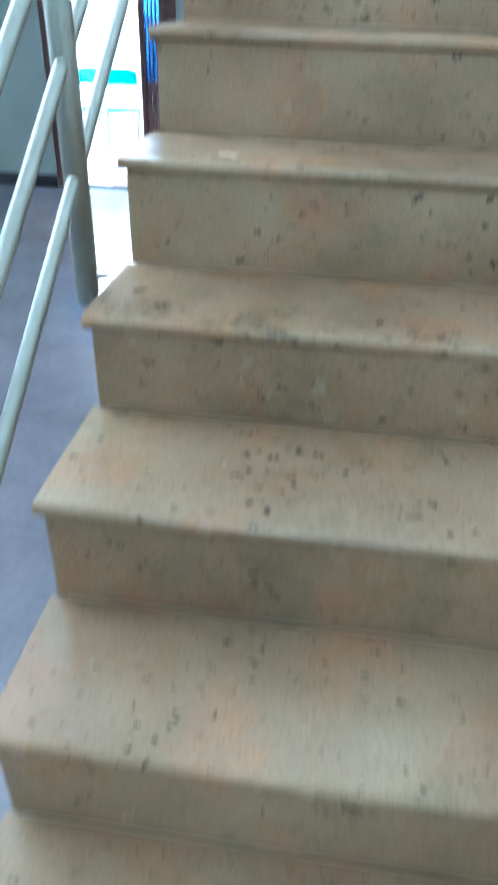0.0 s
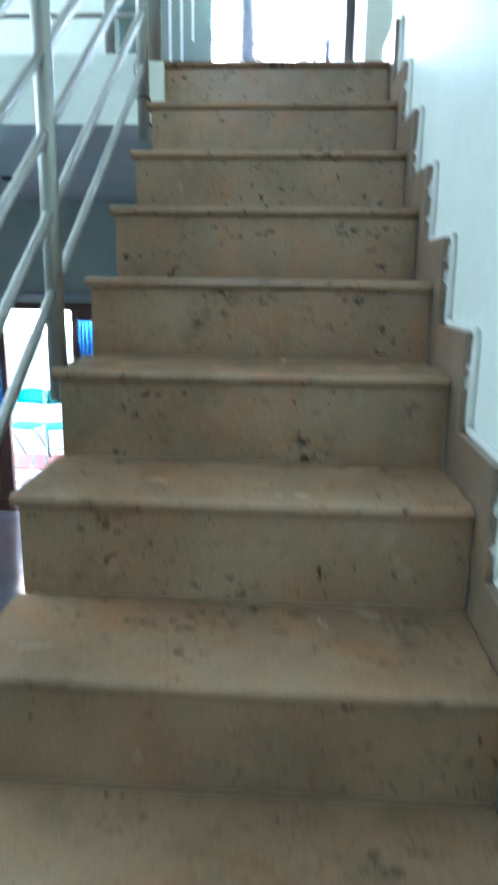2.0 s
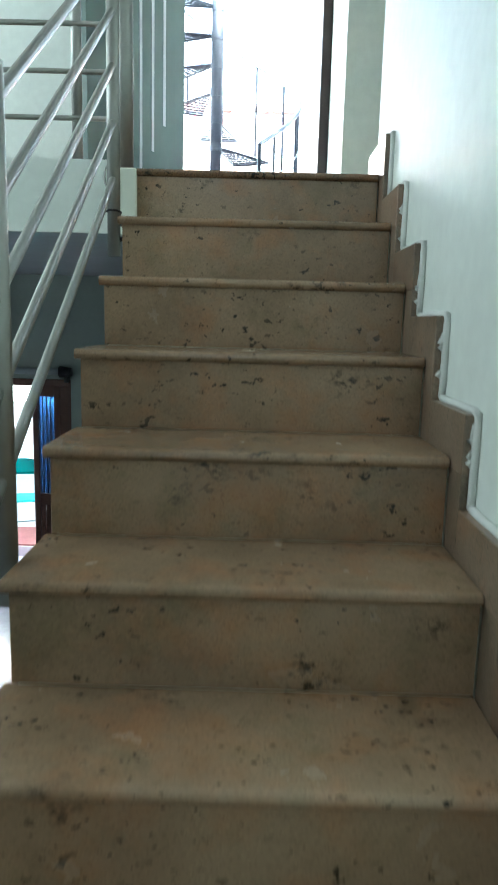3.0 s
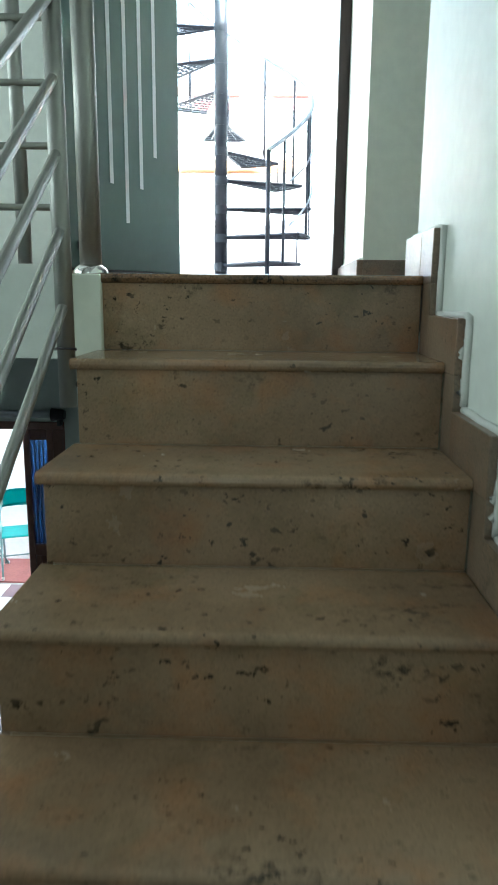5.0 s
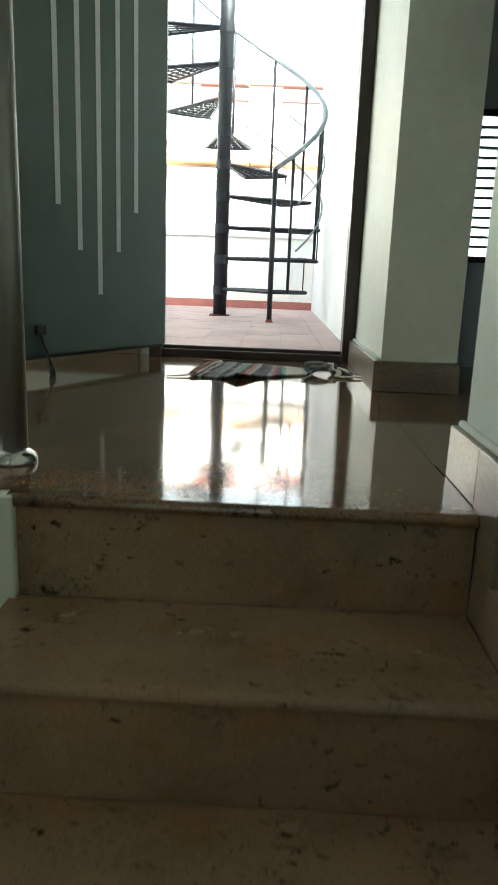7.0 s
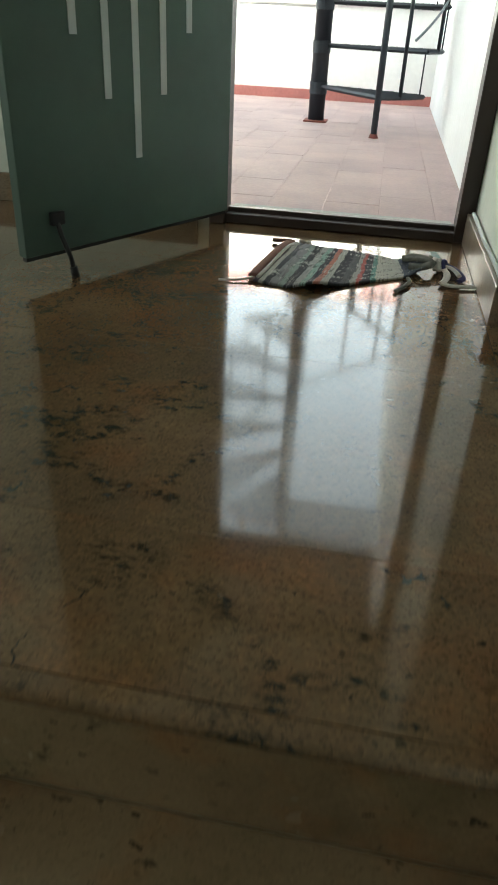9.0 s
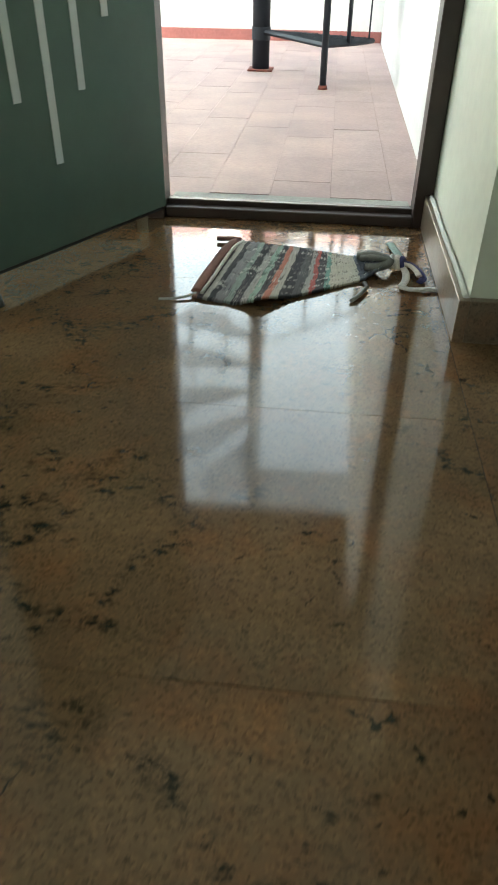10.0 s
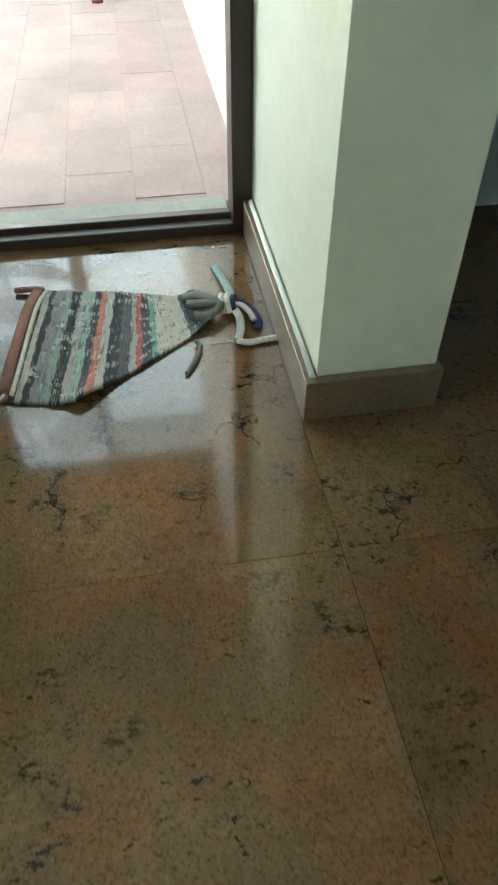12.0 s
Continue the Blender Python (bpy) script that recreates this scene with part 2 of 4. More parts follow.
def part(name, bm, material, parent, label="", smooth=False):
    return put(name, bm, material, parent, label, smooth)


def add_box(bm, x0, x1, y0, y1, z0, z1, bevel=0.0, seg=1):
    m = Matrix.Translation(((x0 + x1) / 2, (y0 + y1) / 2, (z0 + z1) / 2)) @ Matrix.Diagonal((x1 - x0, y1 - y0, z1 - z0, 1))
    vs = bmesh.ops.create_cube(bm, size=1, matrix=m)["verts"]
    if bevel:
        es = list({e for v in vs for e in v.link_edges})
        bmesh.ops.bevel(bm, geom=es, offset=bevel, segments=seg, affect="EDGES", profile=0.5)


def box(x0, x1, y0, y1, z0, z1, bevel=0.0, seg=1):
    bm = bmesh.new()
    add_box(bm, x0, x1, y0, y1, z0, z1, bevel, seg)
    return bm


def add_tube(bm, a, b, r, r2=None, seg=14):
    a, b = Vector(a), Vector(b)
    d = b - a
    m = Matrix.Translation((a + b) / 2) @ d.to_track_quat("Z", "Y").to_matrix().to_4x4()
    bmesh.ops.create_cone(bm, cap_ends=True, segments=seg, radius1=r, radius2=r if r2 is None else r2, depth=d.length, matrix=m)


def tube(a, b, r, r2=None, seg=14):
    bm = bmesh.new()
    add_tube(bm, a, b, r, r2, seg)
    for f in bm.faces:
        f.smooth = len(f.verts) == 4
    return bm


def sweep(points, r, seg=8, flat=1.0):
    """A round or flattened bar along a line of points."""
    bm = bmesh.new()
    pts = [Vector(p) for p in points]
    rings = []
    for i, p in enumerate(pts):
        d = (pts[min(i + 1, len(pts) - 1)] - pts[max(i - 1, 0)]).normalized()
        up = Vector((0, 0, 1)) if abs(d.z) < 0.95 else Vector((1, 0, 0))
        side = d.cross(up).normalized()
        top = side.cross(d)
        rings.append([bm.verts.new(p + side * r * math.cos(t) + top * r * flat * math.sin(t)) for t in (2 * math.pi * k / seg for k in range(seg))])
    for a, b in zip(rings, rings[1:]):
        for k in range(seg):
            bm.faces.new((a[k], a[(k + 1) % seg], b[(k + 1) % seg], b[k])).smooth = True
    bm.faces.new(rings[0][::-1])
    bm.faces.new(rings[-1])
    bmesh.ops.recalc_face_normals(bm, faces=bm.faces)
    return bm


def profile(points, x0, x1):
    """A closed outline of (y, z) pairs, drawn out along x."""
    bm = bmesh.new()
    a = [bm.verts.new((x0, y, z)) for y, z in points]
    b = [bm.verts.new((x1, y, z)) for y, z in points]
    k = len(points)
    bm.faces.new(a)
    bm.faces.new(b[::-1])
    for i in range(k):
        bm.faces.new((a[i], b[i], b[(i + 1) % k], a[(i + 1) % k]))
    bmesh.ops.recalc_face_normals(bm, faces=bm.faces)
    return bm


def thing(name, x, y, z, label, category, group="", kind=""):
    ob = new(name)
    ob.location = (x, y, z)
    ob.empty_display_size = 0.1
    return tagged(ob, label, category, group, kind)


def under(ob, parent):
    """Parent with world place kept."""
    ob.parent = parent
    ob.matrix_parent_inverse = Matrix.Translation(parent.location).inverted()
    return ob


def piece(name, bm, material, parent, label="", smooth=False):
    """A part built in world coordinates under a thing that has a place of its own."""
    ob = put(name, bm, material, None, label, smooth)
    return under(ob, parent)


def structure(name, bm, material, label, category):
    return tagged(put(name, bm, material), label, category, kind="structure")


# ---- plan ----
RISE, GO, STEPS = 0.185, 0.255, 16
FLOOR = -RISE * STEPS            # ground floor
XL, XR, XW = -0.366, 0.436, 0.464  # nosing ends, skirting face, wall
HEAD = 2.75                      # upper ceiling
DOOR_Y = 2.235
TZ = 0.02                        # terrace floor
GY = 3.5                         # ground floor front wall
XB, YB = -4.2, -6.2              # far side and back of the hall
# front edge of each nosing: the steps are a little uneven
NOSE_Y = [0.012, -0.251, -0.509, -0.771, -1.026, -1.278, -1.533, -1.787, -2.042, -2.292, -2.557, -2.80, -3.055, -3.31, -3.565, -3.82]
NOSE_Z = [0, -0.188, -0.376, -0.556, -0.738, -0.919, -1.106, -1.297, -1.482, -1.672, -1.844, -2.034, -2.22, -2.405, -2.59, -2.775, FLOOR]

# ---- walls, floors and ceilings ----
structure("wall_east", box(XW, XW + 0.22, YB, 0.25, FLOOR - 0.1, HEAD), M_WALL, "smooth pale green-white painted wall beside the stairs", "wall")
structure("wall_west", box(XB - 0.2, XB, YB - 0.2, GY + 0.2, FLOOR - 0.1, HEAD), M_WALL, "plain pale green painted wall of the stair hall", "wall")
structure("wall_south", box(XB, 3.0, YB - 0.2, YB, FLOOR - 0.1, HEAD), M_WALL, "plain pale green painted wall behind the stairs", "wall")
structure("floor_ground", box(XB, XW, YB, GY, FLOOR - 0.1, FLOOR), M_GROUND, "polished dull purple-grey stone floor of the ground floor", "floor")
structure("ceiling_upper", box(XB, 3.0, YB, DOOR_Y + 0.12, HEAD, HEAD + 0.2), M_CEIL, "plain white ceiling above the stair hall", "ceiling")

# upper floor slab with its deeper edge beam; grey-blue carries the soffit's shade
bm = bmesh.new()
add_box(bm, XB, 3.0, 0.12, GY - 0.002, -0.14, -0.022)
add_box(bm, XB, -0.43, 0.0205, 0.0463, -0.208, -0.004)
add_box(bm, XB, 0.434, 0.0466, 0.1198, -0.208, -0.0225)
structure("upper_slab", bm, M_GREY, "concrete floor slab with edge beam, open to the stair hall, underside shade put into its grey-blue", "floor slab")
structure("trim_slab_edge", box(XB, -0.428, 0.004, 0.02, -0.210, 0.020), M_WALL, "pale painted slab edge below the landing railing", "slab edge")
structure("trim_slab_return", box(-0.4265, -0.354, 0.008, 0.046, -0.212, -0.002, 0.003), M_CREAM, "cream painted end of the slab beside the top step", "slab edge")


# door wall of the landing, with the terrace doorway
DX0, DX1, DTOP = -0.50, 0.475, 2.081
bm = bmesh.new()
add_box(bm, XB, DX0, DOOR_Y, DOOR_Y + 0.12, -0.02, HEAD)
add_box(bm, DX0, DX1, DOOR_Y, DOOR_Y + 0.12, DTOP, HEAD)
add_box(bm, DX1, 0.728, DOOR_Y, DOOR_Y + 0.12, -0.02, HEAD)
structure("wall_north", bm, M_WALL, "cream painted wall with the terrace doorway", "wall")

# pier between the doorway and the side room
structure("wall_pier", box(0.462, 0.728, 1.372, DOOR_Y - 0.001, -0.02, HEAD), M_CREAM, "cream painted wall pier beside the terrace door", "wall")
structure("wall_over_side_door", box(XW, XW + 0.22, 0.2501, 1.3715, 2.1, HEAD), M_WALL, "pale wall above the opening to the side room", "wall")
# side room, its dimness put into the grey of the walls
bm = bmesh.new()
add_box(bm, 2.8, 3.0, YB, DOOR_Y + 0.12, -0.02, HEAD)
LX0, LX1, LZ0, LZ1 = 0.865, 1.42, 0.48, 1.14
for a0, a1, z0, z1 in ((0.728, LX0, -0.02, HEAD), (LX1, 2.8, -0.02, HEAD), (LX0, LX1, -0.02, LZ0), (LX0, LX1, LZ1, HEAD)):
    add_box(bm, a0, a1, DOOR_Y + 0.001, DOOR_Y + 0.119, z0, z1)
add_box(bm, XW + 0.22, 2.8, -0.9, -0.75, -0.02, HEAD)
structure("wall_side_room", bm, M_GREY, "walls of the unlit side room, dimness put into their grey", "wall")

# ---- landing floor of stone slabs ----
landing = thing("floor_landing", 0, 1.0, 0, "polished brown stone landing floor with thin dark joints", "floor", kind="structure")
xs = [XB, -2.9, -1.75, -1.0, 0.43, 0.75, 1.6, 2.8]
ys = [0.047, 0.336, 1.0, 1.655, DOOR_Y + 0.03]
for i, (xa, xb) in enumerate(zip(xs, xs[1:])):
    for ya, yb in zip(ys, ys[1:]):
        g = 0.0007
        x1 = min(xb, 2.8)
        if xa >= 0.41:
            ya2 = max(ya, 0.252)
            if yb <= ya2:
                continue
        else:
            ya2 = ya
        if xb == 0.43 and ya < 0.2:
            x1 = 0.4355
        piece("stone_slab", box(xa + g, x1 - g, ya2 + g, yb - g, -0.021, 0), M_LAND, landing)
structure("landing_bed", box(XB, 2.8, 0.0465, DOOR_Y, -0.0218, -0.004), M_BLACK, "dark joint filler below the landing slabs", "floor")

# ---- staircase ----
stair = thing("staircase", 0.04, -2.0, FLOOR, "flight of worn brown speckled stone steps with rounded nosings", "stairs", kind="structure")


def nosed_slab(y_front, y_back, z, thick=0.024):
    r = thick / 2
    pts = [(y_back, z), (y_back, z - thick)]
    for k in range(7):
        a = -math.pi / 2 - math.pi * k / 6
        pts.append((y_front + r + r * math.cos(a), z - r + r * math.sin(a)))
    return profile(pts, XL, XR - 0.002)


for k in range(0, STEPS):
    yk, zk = NOSE_Y[k], NOSE_Z[k]
    back = yk + 0.034 if k == 0 else NOSE_Y[k - 1] + 0.013
    piece("tread", nosed_slab(yk, back, zk), M_LAND if k == 0 else M_STEP, stair)
    piece("riser", box(XL + 0.012, XR - 0.002, yk + 0.014, yk + 0.034, NOSE_Z[k + 1] + 0.0005, zk - 0.0242), M_STEP, stair)
# body of the flight, plastered along its open side
flight = bmesh.new()
for k in range(1, STEPS):
    ya, yb = NOSE_Y[k] + 0.035, NOSE_Y[k - 1] + 0.0349
    top, deep = NOSE_Z[k] - 0.0262, 0.36
    za, zb = (max(FLOOR + 0.001, top - deep), max(FLOOR + 0.001, top - deep + RISE))
    zb = min(zb, top - 0.02)
    f = [[flight.verts.new((x, y, z)) for y, z in ((ya, top), (ya, min(za, top - 0.02)), (yb, zb), (yb, top))] for x in (XL + 0.016, XW - 0.001)]
    flight.faces.new(f[0])
    flight.faces.new(f[1][::-1])
    for q in range(4):
        flight.faces.new((f[0][q], f[1][q], f[1][(q + 1) % 4], f[0][(q + 1) % 4]))
bmesh.ops.recalc_face_normals(flight, faces=flight.faces)
piece("flight_body", flight, M_CREAM, stair, "cream plastered underside and open side")

# stepped stone skirting up the wall, with a rough filler line along its top
skirt = thing("baseboard_stairs", XW, -2.0, FLOOR, "stepped dark brown stone skirting edged with rough white filler", "skirting", kind="structure")
rng = random.Random(4)
for k in range(1, STEPS):
    yk, zk = NOSE_Y[k], NOSE_Z[k]
    top, front, back = zk + 0.094, yk - 0.068, NOSE_Y[k - 1] - 0.0685
    piece("skirting_piece", box(XR, XW - 0.001, front, back, zk - 0.02, top, 0.0015), M_SKIRT, skirt)
    piece("skirting_piece", box(XR + 0.0012, XW - 0.001, front + 0.0005, yk + 0.014, NOSE_Z[k + 1] - 0.02, zk - 0.0202, 0.001), M_SKIRT, skirt)
    w = [(XW - 0.006, front - 0.006 + rng.uniform(-.003, .003), top - 0.18 + t * 0.18) for t in (0.02, 0.2, 0.45, 0.7, 0.9, 1.0)]
    w += [(XW - 0.006, front + 0.004 + t * 0.25, top + rng.uniform(0.001, 0.006)) for t in (0.06, 0.25, 0.5, 0.75, 0.97)]
    piece("filler_line", sweep(w, 0.0085, 6), M_PLASTER, skirt)
    # smears where the filler ran over the stone
    for q in range(3):
        zz = top - rng.uniform(0.05, 0.16)
        smear = [(XR + 0.010, front - 0.0015, zz), (XR + 0.016 + rng.uniform(0, 0.006), front - 0.003, zz + 0.012), (XR + 0.02, front - 0.002, zz + rng.uniform(0.02, 0.035))]
        piece("filler_smear", sweep(smear, 0.005 + rng.uniform(0, 0.003), 6), M_PLASTER, skirt)
land_skirt = thing("baseboard_landing", XW, 0.1, 0, "glossy brown stone skirting round the landing walls", "skirting", kind="structure")
piece("skirting_piece", box(XR, XW - 0.001, -0.064, 0.062, -0.02, 0.104, 0.0015), M_SKIRT, land_skirt)
piece("skirting_piece", box(XR + 0.0012, XW - 0.001, -0.0635, 0.026, NOSE_Z[1] - 0.02, -0.0202, 0.001), M_SKIRT, land_skirt)
piece("skirting_piece", box(XR, XW - 0.001, 0.0645, 0.262, 0.0005, 0.104, 0.0015), M_SKIRT, land_skirt)
piece("filler_line", sweep([(XW - 0.006, -0.070, -0.092), (XW - 0.006, -0.067, 0.0), (XW - 0.006, -0.070, 0.106), (XW - 0.006, -0.02, 0.109), (XW - 0.006, 0.1, 0.107), (XW - 0.006, 0.26, 0.108)], 0.0085, 6), M_PLASTER, land_skirt)
piece("skirting_piece", box(0.434, 0.4615, 1.348, DOOR_Y - 0.055, 0.0005, 0.108, 0.0015), M_SKIRT, land_skirt)
piece("skirting_piece", box(0.4618, 0.738, 1.348, 1.3715, 0.0005, 0.108, 0.0015), M_SKIRT, land_skirt)
piece("skirting_piece", box(0.7285, 0.738, 1.3718, DOOR_Y - 0.001, 0.0005, 0.108, 0.0015), M_SKIRT, land_skirt)
piece("filler_line", sweep([(0.452, 1.366, 0.110), (0.453, 1.5, 0.112), (0.452, 1.8, 0.109), (0.453, 2.16, 0.113)], 0.0075, 6), M_PLASTER, land_skirt)
piece("skirting_piece", box(XB, DX0 - 0.06, DOOR_Y - 0.02, DOOR_Y - 0.001, 0.0005, 0.105, 0.0015), M_SKIRT, land_skirt)

# ---- terrace door ----
frame_ob = thing("door_frame", 0, DOOR_Y, 0, "dark brown painted door frame with worn edges and raised sill", "door frame", kind="structure")
FY0, FY1 = DOOR_Y - 0.05, DOOR_Y + 0.05
piece("jamb", box(0.404, 0.4615, FY0, FY1, 0.0005, 2.08, 0.003), M_FRAME, frame_ob)
piece("jamb", box(-0.500, -0.443, FY0 - 0.03, FY1, 0.0005, 2.08, 0.003), M_FRAME, frame_ob)
piece("head_rail", box(-0.442, 0.4035, FY0, FY1, 2.03, 2.08, 0.003), M_FRAME, frame_ob)
piece("sill", box(-0.442, 0.4035, FY0, FY0 + 0.042, 0.0005, 0.034, 0.003), M_FRAME, frame_ob)
piece("sill_rebate", box(-0.442, 0.4035, FY0 + 0.0422, FY0 + 0.075, 0.0005, 0.05, 0.003), M_FRAME, frame_ob)

# the leaf, swung open into the landing
leaf = thing("door", -0.446, 2.10, 0.056, "open dark green-grey flush door with pale vertical inlay strips", "door")
ang = math.atan2(-0.89, -0.456)
leaf.rotation_euler = (0, 0, ang)
LW = 0.875
part("door_panel", box(0.0, LW, 0.0, 0.034, 0.012, 2.0, 0.002), M_DOOR, leaf)
for dx, zb in ((0.209, 0.561), (0.322, 0.399), (0.434, 0.232), (0.545, 0.396), (0.656, 0.550)):
    part("inlay_strip", box(dx - 0.0125, dx + 0.0125, -0.0016 + 0.034, 0.034 + 0.0016, zb, 1.82), M_STRIPE, leaf, "pale grey inlay strip")
part("bottom_seal", box(0.004, LW - 0.004, 0.010, 0.026, 0.0, 0.0118), M_BLACK, leaf)
for hz in (0.25, 1.0, 1.75):
    part("hinge", tube((0.002, -0.006, hz), (0.002, -0.006, hz + 0.1), 0.006), M_BLACK, leaf, "black steel hinge")
st = part("door_stopper", sweep([(LW - 0.105, 0.045, 0.10), (LW - 0.11, 0.052, 0.06), (LW - 0.122, 0.07, 0.0), (LW - 0.127, 0.076, -0.052)], 0.007, 8), M_BLACK, leaf, "black hinged kick-down door stopper")
part("stopper_bracket", box(LW - 0.13, LW - 0.085, 0.0345, 0.052, 0.088, 0.125, 0.004, 2), M_BLACK, st)
part("rubber_tip", tube((LW - 0.125, 0.074, -0.026), (LW - 0.128, 0.078, -0.0555), 0.012), M_BLACK, st)

# ---- hall windows, all out of view ----
def hall_window(name, axis, at, c, zc, w, h):
    """A plain white frame round an area lamp on one of the unseen hall walls."""
    o = thing(name, at if axis == "x" else c, c if axis == "x" else at, zc - h / 2, "unseen hall window, a plain white frame round an area lamp", "window", kind="structure")
    for a0, a1, z0, z1 in ((-w / 2 - 0.05, -w / 2, -h / 2 - 0.05, h / 2 + 0.05), (w / 2, w / 2 + 0.05, -h / 2 - 0.05, h / 2 + 0.05), (-w / 2, w / 2, -h / 2 - 0.05, -h / 2), (-w / 2, w / 2, h / 2, h / 2 + 0.05), (-0.02, 0.02, -h / 2, h / 2)):
        if axis == "x":
            piece("window_frame", box(at + 0.0005, at + 0.06, c + a0, c + a1, zc + z0, zc + z1, 0.003), M_CEIL, o)
        else:
            piece("window_frame", box(c + a0, c + a1, at + 0.0005, at + 0.06, zc + z0, zc + z1, 0.003), M_CEIL, o)


hall_window("window_2", "y", YB, -0.9, 1.75, 2.2, 1.3)
hall_window("window_3", "x", XB, -1.3, 1.25, 2.4, 1.5)
# added frame for the landing's fill lamp
hall_window("landing_fill_frame", "x", XB, 1.0, 1.45, 1.5, 1.3)
hall_window("window_4", "x", XB, -1.0, -1.6, 1.6, 1.2)

# ---- stainless railing of the stairs ----
RAILX = -0.387
rail = thing("stair_railing", RAILX, -2.0, FLOOR, "brushed stainless steel stair railing with sloping round bars", "railing")
SL = RISE / GO


def nose_z(y):
    return SL * y


posts_y = [-0.195, -1.175, -2.19, -3.20]
feet_z = [-0.30, -1.0, -1.69, -2.42]
for y, zb in zip(posts_y, feet_z):
    p = piece("post", tube((RAILX, y, zb), (RAILX, y, nose_z(y) + 0.765), 0.0195, seg=20), M_STEEL, rail)
    piece("post_neck", tube((RAILX, y, nose_z(y) + 0.765), (RAILX, y, nose_z(y) + 0.86), 0.007), M_STEEL, rail)
    piece("post_cap", tube((RAILX, y, nose_z(y) + 0.7645), (RAILX, y, nose_z(y) + 0.772), 0.0195, 0.010, 20), M_CHROME, rail)
    piece("wall_bolt", tube((RAILX + 0.02, y, zb + 0.05), (XL + 0.018, y, zb + 0.05), 0.007), M_BLACK, rail)
y_lo, y_hi = -3.75, -0.2
for h in (-0.725, -0.567, -0.411, -0.266, -0.112):
    za, zb = (h + 0.705 * (y + 1.12) for y in (y_lo, y_hi))
    piece("bar", tube((RAILX, y_lo, za), (RAILX, y_hi, zb), 0.0112, seg=12), M_STEEL, rail)
piece("handrail", tube((RAILX, y_lo - 0.1, nose_z(y_lo - 0.1) + 0.885), (RAILX, 0.02, nose_z(0.02) + 0.885), 0.025, seg=20), M_STEEL, rail)
zt = nose_z(posts_y[0]) - 0.03
piece("wire_tie", sweep([(RAILX - 0.022, -0.205, zt), (RAILX - 0.01, -0.218, zt + 0.003), (RAILX + 0.012, -0.217, zt + 0.002), (RAILX + 0.022, -0.197, zt), (RAILX + 0.015, -0.175, zt - 0.004)], 0.003, 6), M_BLACK, rail, "dark wire tied round the post")

# ---- landing railing ----
lrail = thing("landing_railing", -0.9, 0.06, 0, "stainless steel landing railing with level bars and domed flanges", "railing")


def dome(x, y, z, r, h):
    bm = bmesh.new()
    rings = []
    for i in range(7):
        a = math.pi / 2 * i / 6
        rr, zz = r * math.cos(a) * 0.98 + 0.002, z + h * math.sin(a)
        rings.append([bm.verts.new((x + rr * math.cos(t), y + rr * math.sin(t), zz)) for t in (2 * math.pi * k / 20 for k in range(20))])
    low = [bm.verts.new((v.co.x, v.co.y, z - 0.004)) for v in rings[0]]
    rings.insert(0, low)
    for a, b in zip(rings, rings[1:]):
        for k in range(20):
            bm.faces.new((a[k], a[(k + 1) % 20], b[(k + 1) % 20], b[k]))
    bm.faces.new(low[::-1])
    bm.faces.new(rings[-1])
    return bm


for x, y, r in ((-0.43, 0.225, 0.030), (-0.56, 0.075, 0.0175), (-1.65, 0.075, 0.0175), (-2.75, 0.075, 0.0175), (-3.85, 0.075, 0.0175)):
    piece("post", tube((x, y, 0.0), (x, y, 0.88), r, seg=20), M_STEEL, lrail)
    piece("flange", dome(x, y, 0.0045, r * 1.45 + 0.004, r * 1.0), M_CHROME, lrail, "polished domed steel flange", True)
for z in (0.159, 0.302, 0.445, 0.587, 0.73):
    piece("bar", tube((XB, 0.058, z), (-0.452, 0.062, z), 0.0085, seg=12), M_STEEL, lrail)
piece("handrail", tube((XB, 0.078, 0.90), (-0.38, 0.078, 0.90), 0.025, seg=20), M_STEEL, lrail)
loop = [(-0.440 + 0.016 * math.cos(t), -0.004, -0.035 + 0.034 * math.sin(t)) for t in [math.pi * 2 * k / 14 for k in range(14)]]
tagged(put("wall_hook", sweep(loop, 0.004, 6), M_STEEL), "small bent steel hook on the slab end", "hook")

